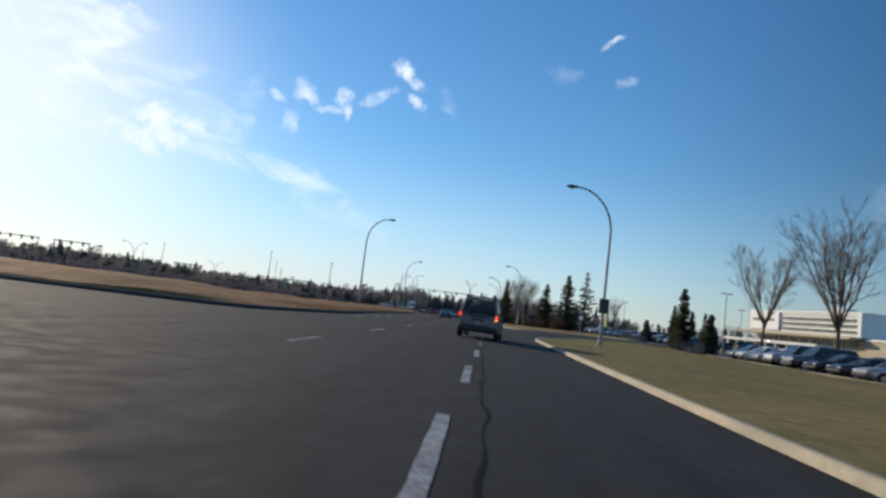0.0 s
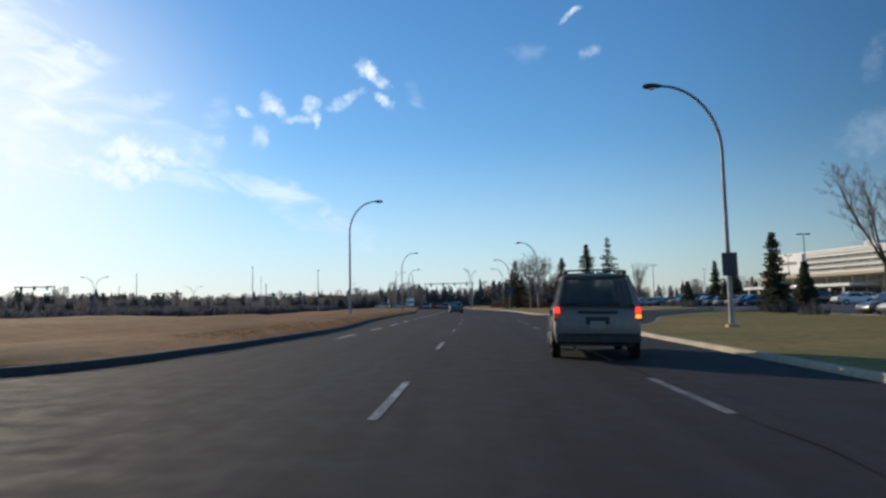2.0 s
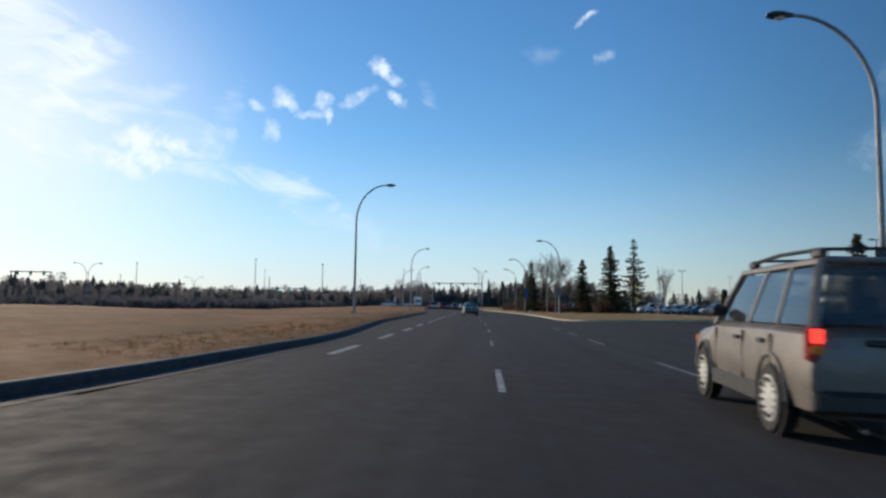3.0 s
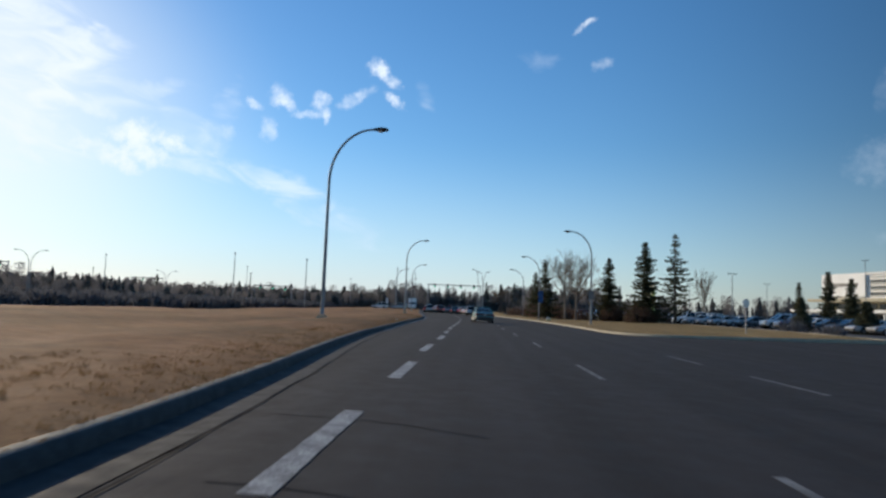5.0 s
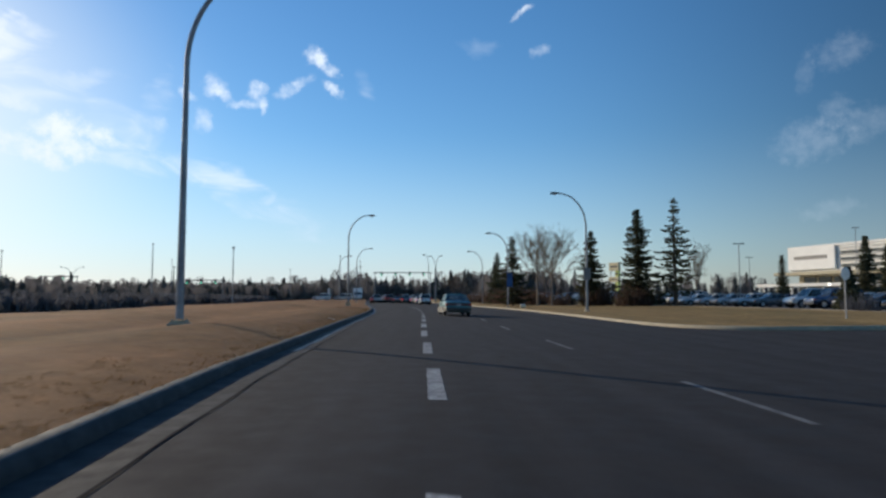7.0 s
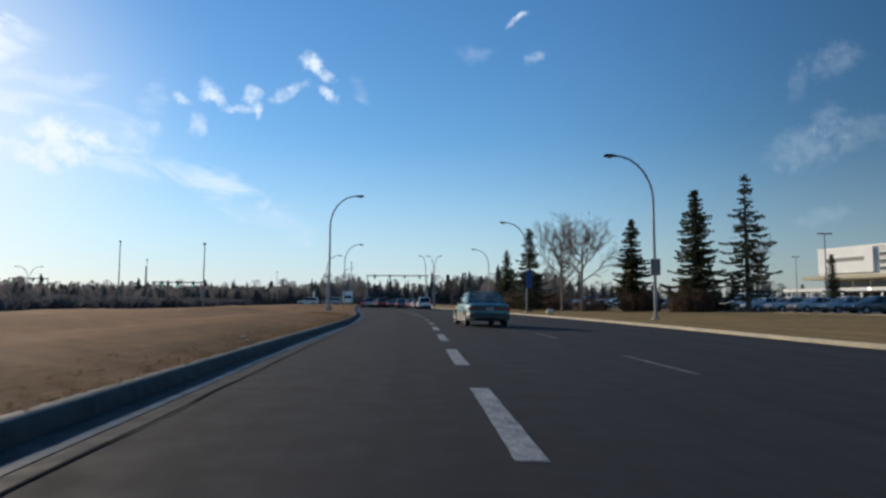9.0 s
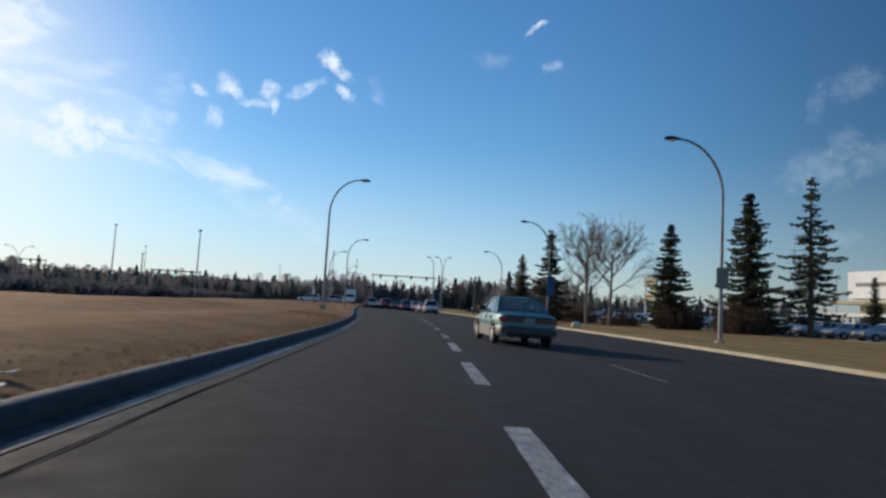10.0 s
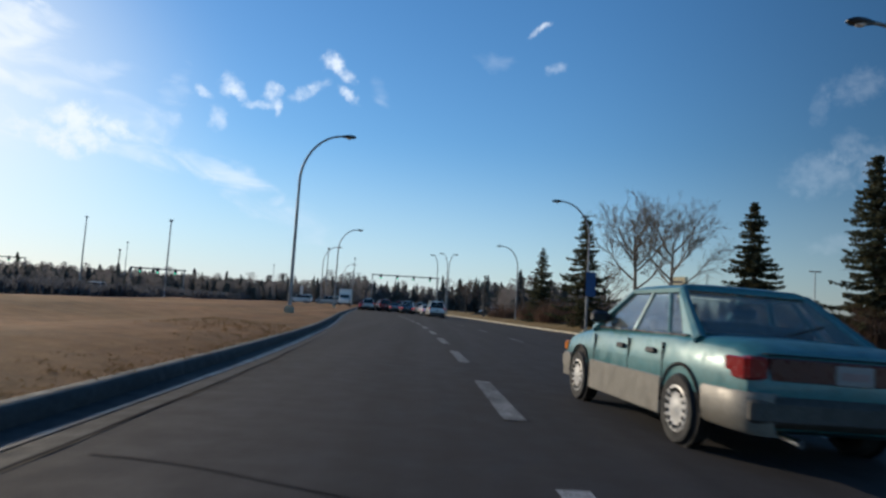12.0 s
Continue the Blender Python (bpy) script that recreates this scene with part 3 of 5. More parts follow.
def kerb_run(name, path, side, label, top_mat, gutter, slim=1.0):
    """A concrete kerb along a plan path, with its gutter pan towards the road. side: 1 where the road lies to the right of the path."""
    fr = frame_of(path)
    k = thing(name, label, "kerb", kind="structure")
    prof = [(0.0, -0.35), (0.0, 0.03), (-0.03, 0.11), (-0.06, 0.14), (-0.1, 0.152), (-0.19, 0.152), (-0.22, 0.13), (-0.22, -0.35)]
    prof = [(o * slim, h * (0.5 + 0.5 * slim) if h > 0 else h) for o, h in prof]
    off = -gutter
    rows = []
    for x, y, nx, ny in fr:
        z = road_z(x, y) if x - bend(y) < KERB_R + 0.05 else road_z(KERB_R, y) + (x - KERB_R) * 0.02
        rows.append([(x - side * nx * (o + off), y - side * ny * (o + off), z + h) for o, h in prof])
    # split into cast lengths with a joint between them
    for i in range(len(rows) - 1):
        s = Soup()
        s.loft(rows[i:i + 2], closed=False)
        ob = part("kerb_length", s, top_mat, k, smooth=50)
        if gutter:   # shade is put into the face's colour, sunlight into the top's
            ob.data.materials.append(M_KERB_SUNLIT)
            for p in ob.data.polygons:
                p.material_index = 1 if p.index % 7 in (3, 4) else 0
    if gutter:
        s = Soup()
        s.loft([[(x - side * nx * o, y - side * ny * o, road_z(x, y) + h) for o, h in ((0.02, 0.006), (0.0, 0.006), (-gutter * 0.6, -0.012), (-gutter - 0.01, 0.004))] for x, y, nx, ny in fr], closed=False)
        part("gutter_pan", s, M_GUTTER, k)
        w = Soup()
        w.loft([[(x - side * nx * o, y - side * ny * o, road_z(x, y) + 0.001) for o in (-0.2 - 0.03 * math.sin(y * 0.4), -0.32 + 0.03 * math.sin(y * 0.27))] for x, y, nx, ny in fr if y > 67], closed=False)
        part("meltwater", w, M_WET, k, "thin shining strip of meltwater in the gutter")
    return k


def build_lawns():
    s = Soup()
    rows = []
    offs = [0.0, 0.24, 0.7, 1.5, 2.3, 3.2, 4.2, 5.2, 6.2, 7.3, 8.6, 10, 12, 15, 20, 26, 33]
    rng = random.Random(5)
    for y in [24.95, 25.1, 25.3, 25.7, 26.4, 27.5, 29, 31] + steps(33, 130, 1.5) + steps(134, 420, 4):
        x = float(np.interp(y, [24.95, 25.1, 25.3, 25.7, 26.4, 27.5, 29, 32], [-70, -30, -13, -10.3, -9.0, -8.25, -7.9, -7.6])) if y < 32 else gutter_left(y) - KERB_BACK
        row = []
        rise = 0.55 * float(np.interp(y, [26, 58, 88], [1.0, 0.6, 0.0]))
        for d in offs:
            e = min(d, (y - 24.95) * 1.4)
            swell = 0.26 * noise.noise(Vector((d * 0.26, y * 0.05, 4.0))) + 0.05 * noise.noise(Vector((d * 0.6, y * 0.16, 9.0)))
            row.append((x - d, y, road_z(x, y) + left_lawn_z(e) + rise * min(1.0, max(0.0, (e - 2) / 14)) + min(1.0, e / 3) * swell + (rng.uniform(-0.015, 0.015) if e > 0.5 else 0)))
        rows.append(row)
    s.loft(rows, closed=False)
    tagged(part("lawn", s, M_LAWN, smooth=60), "wide dry orange-brown lawn beside the road", "lawn", kind="structure")
    for path, edge in ((RIGHT_NEAR, (LOT_EDGE, -90, 67)), (RIGHT_FAR, (LOT_EDGE, 80.5, 420))):
        s = Soup()
        rows = []
        n = len(path)
        lens = [0.0]
        for a, b in zip(path, path[1:]):
            lens.append(lens[-1] + math.hypot(b[0] - a[0], b[1] - a[1]))
        for i, (x, y, nx, ny) in enumerate(frame_of(path)):
            bx, by = x - nx * 0.145, y - ny * 0.145
            ex, ey = LOT_EDGE + bend(by), min(max(by, edge[1]), edge[2])
            zb = road_z(KERB_R, y) + 0.118 + max(0, x - KERB_R - bend(y)) * 0.0195
            ez = lot_z(ey) + 0.12
            rows.append([(bx + (ex - bx) * k, by + (ey - by) * k, zb + (ez - zb) * min(1, k * 1.2) + 0.02 * math.sin(by * 0.7 + k * 9) * (k > 0)) for k in (0, 0.04, 0.12, 0.25, 0.45, 0.7, 1.0)])
        s.loft(rows, closed=False)
        tagged(part("lawn", s, M_LAWN_OLIVE if path is RIGHT_NEAR else M_LAWN_R, smooth=60), "dull olive lawn before the entrance" if path is RIGHT_NEAR else "dry brown lawn between kerb and car park", "lawn", kind="structure")


def build_lot():
    s = Soup()
    s.loft([[(x + bend(y), y, lot_z(y) + (x - LOT_EDGE) * 0.001) for x in (LOT_EDGE, 40, 60, 90, 150)] for y in (-60, -20, 20, 62, 95, 140, 180, 230, 300)], closed=False)
    tagged(part("car_park", s, M_LOT), "grey asphalt car park behind the lawn", "car park", kind="structure")
    s = Soup()
    for y0, y1 in ((-60, 67), (80.5, 230)):
        for a, b in zip(steps(y0, y1, 6), steps(y0, y1, 6)[1:]):
            s.loft([[(LOT_EDGE + bend(y) + o, y, lot_z(y) + h) for o, h in ((-0.01, -0.2), (-0.01, 0.13), (0.02, 0.15), (0.13, 0.15), (0.15, 0.0))] for y in (a, b)], closed=False)
    tagged(part("kerb", s, M_CONCRETE), "low concrete kerb along the car park", "kerb", kind="structure")


build_ground()
ROAD = build_road()
build_lines(ROAD)
kerb_run("kerb", LEFT_PATH, 1, "concrete kerb and gutter beside the dry lawn, face toned dark as in shade", M_KERB_SHADED, 0.53)
kerb_run("kerb", RIGHT_NEAR, -1, "sunlit pale concrete kerb before the entrance", M_CONCRETE, 0.0, 0.72)
kerb_run("kerb", RIGHT_FAR, -1, "sunlit pale concrete kerb along the lawn", M_CONCRETE, 0.0, 0.72)
build_lawns()
build_lot()

# ---- street lamps, poles, signs ----


def lamp_proto(height=9.95, arm=2.3, label="tall grey steel street lamp with a curved arm"):
    """Pole at the origin, arm towards +x."""
    t = thing("street_lamp", label, "street lamp", "street lamps along the road")
    path = [(0, 0, 0.1), (0, 0, height * 0.35), (0, 0, height * 0.68)]
    rad = [0.11, 0.09, 0.072]
    z0 = height * 0.71
    for k in range(0, 17):
        a = math.pi / 2 * k / 16
        path.append((arm * (1 - math.cos(a)), 0, z0 + (height - 0.08 - z0) * math.sin(a)))
        rad.append(0.074 - 0.019 * k / 16)
    part("pole", Soup().tube(path, rad, 10), M_GALV, t, smooth=50)
    s = Soup().box(-0.19, 0.19, -0.19, 0.19, 0.0, 0.05, 0.01)
    for a in (0, 1, 2, 3):
        x, y = 0.14 * (1 if a % 2 else -1), 0.14 * (1 if a > 1 else -1)
        s.box(x - 0.02, x + 0.02, y - 0.02, y + 0.02, 0.05, 0.1)
    s.box(-0.25, 0.25, -0.25, 0.25, -0.4, 0.0, 0.03)
    part("base_plate", s, M_CONCRETE, t)
    part("hand_hole_cover", Soup().box(-0.05, 0.05, -0.125, -0.1, 0.5, 0.75, 0.01), M_GALV, t)
    h = Soup()
    rings = []
    for u, w, up, dn in ((-0.12, 0.05, 0.05, 0.05), (0.02, 0.08, 0.07, 0.06), (0.2, 0.14, 0.1, 0.07), (0.45, 0.17, 0.1, 0.08), (0.62, 0.14, 0.07, 0.06), (0.7, 0.06, 0.03, 0.02)):
        x = arm + u
        rings.append([(x, -w, height - 0.08), (x, -w * 0.7, height - 0.08 + up), (x, w * 0.7, height - 0.08 + up), (x, w, height - 0.08), (x, w * 0.7, height - 0.08 - dn), (x, -w * 0.7, height - 0.08 - dn)])
    h.loft(rings, caps=True)
    head = part("lamp_head", h, M_DARKMETAL, t, "dark cobra-shaped lamp head", smooth=45)
    g = Soup()
    g.loft([[(arm + 0.3 + 0.16 * math.cos(a) * r, 0.12 * math.sin(a) * r, height - 0.155 - d) for a in (2 * math.pi * k / 12 for k in range(12))] for r, d in ((1, 0), (0.8, 0.05), (0.3, 0.075))], caps=True)
    part("lens", g, M_LENS, head)
    return t


TALL_LAMP = lamp_proto(10.2, 2.45)
TALL_LAMP.matrix_basis = pose(9.45, 42.3, -0.04, 0, 0, 180)
LAMP = lamp_proto()
LAMP.matrix_basis = pose(7.85, 110.4, 0.0, 0, 0, 180)
copy_thing(LAMP, pose(5.2, 140.6, 0.0, 0, 0, 178) @ Matrix.Scale(0.96, 4))
copy_thing(LAMP, pose(5.6, 181, 0.05, 0, 0, 177))
# short-armed lamps at the junction: a single one, and a pair back to back
JUNCTION_LAMP = lamp_proto(11.2, 0.95, "tall slender street lamp with a short arm at the junction")
JUNCTION_LAMP.matrix_basis = pose(-2.6, 215, 0.05, 0, 0, 5)
copy_thing(JUNCTION_LAMP, pose(-2.84, 215, 0.05, 0, 0, 185))
copy_thing(JUNCTION_LAMP, pose(-4.0, 258, 0.05, 0, 0, 175) @ Matrix.Scale(1.28, 4))
for x, y, z, r, k in ((-12.7, 75.1, 0.43, 0, 1.055), (-14.05, 128.6, 0.55, 3, 0.98), (-17.2, 169.0, 0.45, 5, 0.92), (-26.3, 216.0, 0.4, 5, 1.1), (-27.0, 252.0, 0.4, 5, 1.0), (-30.0, 296.0, 0.4, 5, 1.0)):
    copy_thing(LAMP, pose(x, y, z, 0, 0, r) @ Matrix.Scale(k, 4))
for x, y in ((-80, 148), (-88.5, 215)):
    copy_thing(LAMP, pose(x - 1, y, 0.0, 0, 0, 15) @ Matrix.Scale(0.85, 4))
    copy_thing(LAMP, pose(x - 1.4, y, 0.0, 0, 0, 195) @ Matrix.Scale(0.85, 4))


def board(x, y, z0, z1, w, face, material, name, label, category, tilt=0):
    """A flat sign clamped to a pole."""
    t = thing(name, label, category, at=pose(x, y, 0, 0, 0, tilt))
    part("panel", Soup().box(-w / 2, w / 2, face - 0.012, face + 0.012, z0, z1, 0.01), material, t)
    part("bracket", Soup().box(-0.1, 0.1, min(face, 0), max(face, 0), z0 + 0.12, z0 + 0.17), M_GALV, t)
    part("bracket", Soup().box(-0.1, 0.1, min(face, 0), max(face, 0), z1 - 0.17, z1 - 0.12), M_GALV, t)
    return t


board(9.45, 42.3, 2.0, 2.95, 0.62, -0.14, M_SIGN_DARK, "pole_sign", "dark rectangular sign clamped to a street lamp", "sign")
board(7.85, 110.4, 2.6, 3.6, 0.6, -0.14, M_SIGN_GREY, "pole_sign", "weathered grey rectangular sign on a street lamp", "sign")
board(5.42, 140.6, 2.5, 4.3, 0.72, -0.12, M_BLUE, "pole_banner", "blue cloth banner hanging on a street lamp", "banner")


def stop_sign(x, y, z, turn):
    t = thing("stop_sign", "unpainted grey back of an octagonal road sign on a post", "road sign", at=pose(x, y, z, 0, 0, turn))
    part("post", Soup().box(-0.03, 0.03, -0.03, 0.03, -0.3, 2.5), M_GALV, t)
    r = 0.33
    ring = [(r * math.cos(math.pi / 8 + math.pi / 4 * k), r * math.sin(math.pi / 8 + math.pi / 4 * k)) for k in range(8)]
    part("plate", Soup().loft([[(u, yy, 2.2 + v) for u, v in ring] for yy in (-0.05, -0.035)], caps=True), M_SIGN_BACK, t)


stop_sign(14.9, 87.8, 0.1, 20)


def marker(x, y, z):
    t = thing("utility_marker", "small cream and white utility box on the verge", "utility box", at=pose(x, y, z))
    part("case", Soup().box(-0.34, 0.34, -0.25, 0.25, 0.0, 0.28, 0.05), M_CREAM, t)
    part("lid", Soup().box(-0.28, 0.28, -0.2, 0.2, 0.28, 0.42, 0.06), M_WHITE, t)


marker(5.5, 130, -0.05)


def verge_sign(x, y, z):
    t = thing("verge_sign", "narrow white sign plate on a thin post by the median", "road sign", at=pose(x, y, z))
    part("post", Soup().box(-0.03, 0.03, -0.03, 0.03, -0.3, 2.6), M_GALV, t)
    part("plate", Soup().box(-0.22, 0.22, -0.05, -0.03, 1.4, 2.6, 0.008), M_WHITE, t)


verge_sign(-24.6, 187.7, 0.35)


def pylon(x, y, z):
    t = thing("pylon_sign", "tall white sign boxes on a yellow-green post by the car park", "pylon sign", at=pose(x, y, z, 0, 0, -60))
    part("post", Soup().box(0.45, 1.45, -0.4, 0.4, -0.5, 9.4, 0.05), M_YELLOW, t)
    part("post", Soup().box(-1.5, -1.25, -0.15, 0.15, -0.5, 8.0, 0.03), M_WHITE, t)
    for z0, z1 in ((7.4, 9.4), (4.6, 5.9)):
        p = part("sign_box", Soup().box(-1.55, 1.55, -0.45, 0.45, z0, z1, 0.06), M_CREAM, t)
        part("bar", Soup().box(-1.1, 1.1, -0.47, -0.452, z0 + (z1 - z0) * 0.4, z0 + (z1 - z0) * 0.6), M_SIGN_DARK, p)


pylon(41.6, 216, 0.3)


def pole_thing(x, y, h, r, material, label, crossarm=False):
    t = thing("utility_pole", label, "pole", "tall poles", at=pose(x, y, 0))
    part("shaft", Soup().tube([(0, 0, -0.5), (0, 0, h * 0.5), (0, 0, h)], [r, r * 0.8, r * 0.55], 8), material, t, smooth=50)
    if crossarm:
        part("crossarm", Soup().box(-0.9, 0.9, -0.06, 0.06, h - 0.5, h - 0.38), material, t)
    else:
        part("cap", Soup().box(-0.22, 0.22, -0.14, 0.14, h - 0.25, h + 0.1, 0.04), material, t)


for x, y, h, r in ((-42.4, 183.2, 10.8, 0.13), (-71.6, 217, 14.2, 0.16), (-117, 231.7, 13.5, 0.16), (-28.5, 236, 12.6, 0.13), (-25.5, 262, 12.5, 0.14), (-30, 300, 11, 0.14), (-84, 262, 13, 0.12), (-55, 300, 11.5, 0.12)):
    pole_thing(x, y, h, r, M_GALV, "tall thin grey pole far across the field")
for x, y, h in ((-73.2, 235, 9.4), (-24, 240, 7.5), (-156, 290, 12), (3.5, 206, 7), (8.8, 196, 6.5)):
    pole_thing(x, y, h, 0.2, M_WOOD, "short stout weathered wooden pole")


def signal_gantry(x0, x1, y, h, heads, label, turn=0.0):
    t = thing("signal_gantry", label, "traffic lights", at=pose(x0, y, 0, 0, 0, turn))
    span = x1 - x0
    for px in (0.0, span):
        part("post", Soup().tube([(px, 0, -0.5), (px, 0, h + 0.3)], [0.2, 0.14], 8), M_GALV, t, smooth=50)
    part("beam", Soup().box(-0.4, span + 0.4, -0.14, 0.14, h - 0.15, h + 0.15, 0.03), M_DARKMETAL, t)
    for k in range(heads):
        u = span * (k + 0.5) / heads
        hd = part("signal_head", Soup().box(u - 0.34, u + 0.34, -0.4, -0.15, h - 1.15, h + 0.3, 0.04), M_DARKMETAL, t)
        part("lens", Soup().tube([(u, -0.4, h - 0.85), (u, -0.43, h - 0.85)], 0.15, 10), M_GREEN, hd)


signal_gantry(-23.5, -3.0, 297, 10.2, 4, "long overhead beam with green traffic lights above the road")
signal_gantry(-145.5, -133.5, 300, 8.8, 4, "overhead beam with traffic lights far across the field", 8)
signal_gantry(-144, -132.5, 210, 9.2, 3, "overhead beam with traffic lights behind the far trees", 8)
signal_gantry(-167, -152.5, 212, 9.4, 4, "overhead beam with traffic lights behind the far trees", 8)
signal_gantry(-77, -65, 250, 6.2, 3, "overhead beam with traffic lights far behind the trees", 8)


def lot_lamp(x, y, h):
    t = thing("car_park_lamp", "square-headed car park lamp on a thin dark pole", "lamp post", "car park lamps", at=pose(x, y, lot_z(y)))
    part("pole", Soup().tube([(0, 0, 0), (0, 0, h)], [0.07, 0.045], 8), M_GALV, t, smooth=50)
    part("foot", Soup().tube([(0, 0, 0), (0, 0, 0.6)], 0.25, 12), M_CONCRETE, t, smooth=50)
    for s in (-1, 1):
        part("lamp_head", Soup().box(*sorted((s * 0.1, s * 0.6)), -0.15, 0.15, h - 0.02, h + 0.09, 0.03), M_DARKMETAL, t)


for x, y, h in ((28.7, 126.4, 6.8), (66, 162, 12.5), (30, 78, 7), (48, 120, 7.5), (52, 170, 8), (34, 160, 7)):
    lot_lamp(x, y, h)

# ---- vehicles ----

SEDAN = dict(L=4.45, W=1.68, H=1.39, belt=0.91, gb=(-0.32, 0.21), gt=(-0.185, 0.055), wheel=0.295, wb=(-0.285, 0.30),
             st=[(-0.5, .40, .70, .84), (-0.487, .30, .84, .94), (-0.45, .25, .91, .985), (-0.25, .21, .94, 1), (0, .19, .92, 1), (0.2, .19, .91, 1), (0.28, .2, .88, .99), (0.42, .22, .79, .97), (0.475, .27, .72, .92), (0.5, .36, .6, .83)],
             win=[(0.115, 0.2), (0.235, 0.53), (0.565, 0.94)])
SUV = dict(L=4.6, W=1.8, H=1.8, belt=1.1, gb=(-0.482, 0.205), gt=(-0.43, 0.075), wheel=0.36, wb=(-0.29, 0.31),
           st=[(-0.5, .40, .88, .88), (-0.49, .32, 1.02, .95), (-0.46, .29, 1.11, .985), (-0.25, .28, 1.12, 1), (0, .27, 1.11, 1), (0.2, .27, 1.1, 1), (0.27, .34, 1.05, .99), (0.42, .36, .98, .97), (0.48, .4, .9, .93), (0.5, .5, .78, .87)],
           win=[(0.05, 0.27), (0.31, 0.57), (0.61, 0.92)])

HATCH = dict(L=4.05, W=1.67, H=1.46, belt=0.93, gb=(-0.455, 0.225), gt=(-0.36, 0.06), wheel=0.295, wb=(-0.31, 0.315),
             st=[(-0.5, .38, .74, .86), (-0.487, .3, .88, .94), (-0.45, .25, .94, .985), (-0.25, .21, .95, 1), (0, .19, .94, 1), (0.2, .19, .93, 1), (0.3, .2, .88, .98), (0.43, .23, .78, .95), (0.48, .28, .7, .9), (0.5, .36, .58, .8)],
             win=[(0.06, 0.28), (0.33, 0.6), (0.64, 0.93)])


def wheel_mesh(r):
    tyre, rim, slots = Soup(), Soup(), Soup()
    n = 28

    def ring(x, rr):
        return [(x, rr * math.cos(2 * math.pi * k / n), rr * math.sin(2 * math.pi * k / n)) for k in range(n)]
    tyre.loft([ring(-0.1, r * 0.66), ring(-0.1, r * 0.93), ring(-0.07, r), ring(0.07, r), ring(0.1, r * 0.93), ring(0.095, r * 0.66), ring(0.07, r * 0.64)])
    rim.loft([ring(0.06, r * 0.67), ring(0.095, r * 0.66), ring(0.1, r * 0.6), ring(0.085, r * 0.5), ring(0.1, r * 0.22), ring(0.11, r * 0.1)], caps=True)
    for k in range(15):
        a = 2 * math.pi * k / 15
        c, s = math.cos(a), math.sin(a)
        pts = []
        for x in (0.085, 0.106):
            for u, v in ((r * 0.48, -0.011), (r * 0.59, -0.017), (r * 0.59, 0.017), (r * 0.48, 0.011)):
                pts.append((x, u * c - v * s, u * s + v * c))
        slots.add(pts, [(0, 1, 2, 3), (7, 6, 5, 4), (0, 4, 5, 1), (1, 5, 6, 2), (2, 6, 7, 3), (3, 7, 4, 0)])
    return tyre.mesh("tyre", 40), rim.mesh("rim", 40), slots.mesh("rim_slots")


WHEELS = {r: wheel_mesh(r) for r in (0.295, 0.36)}


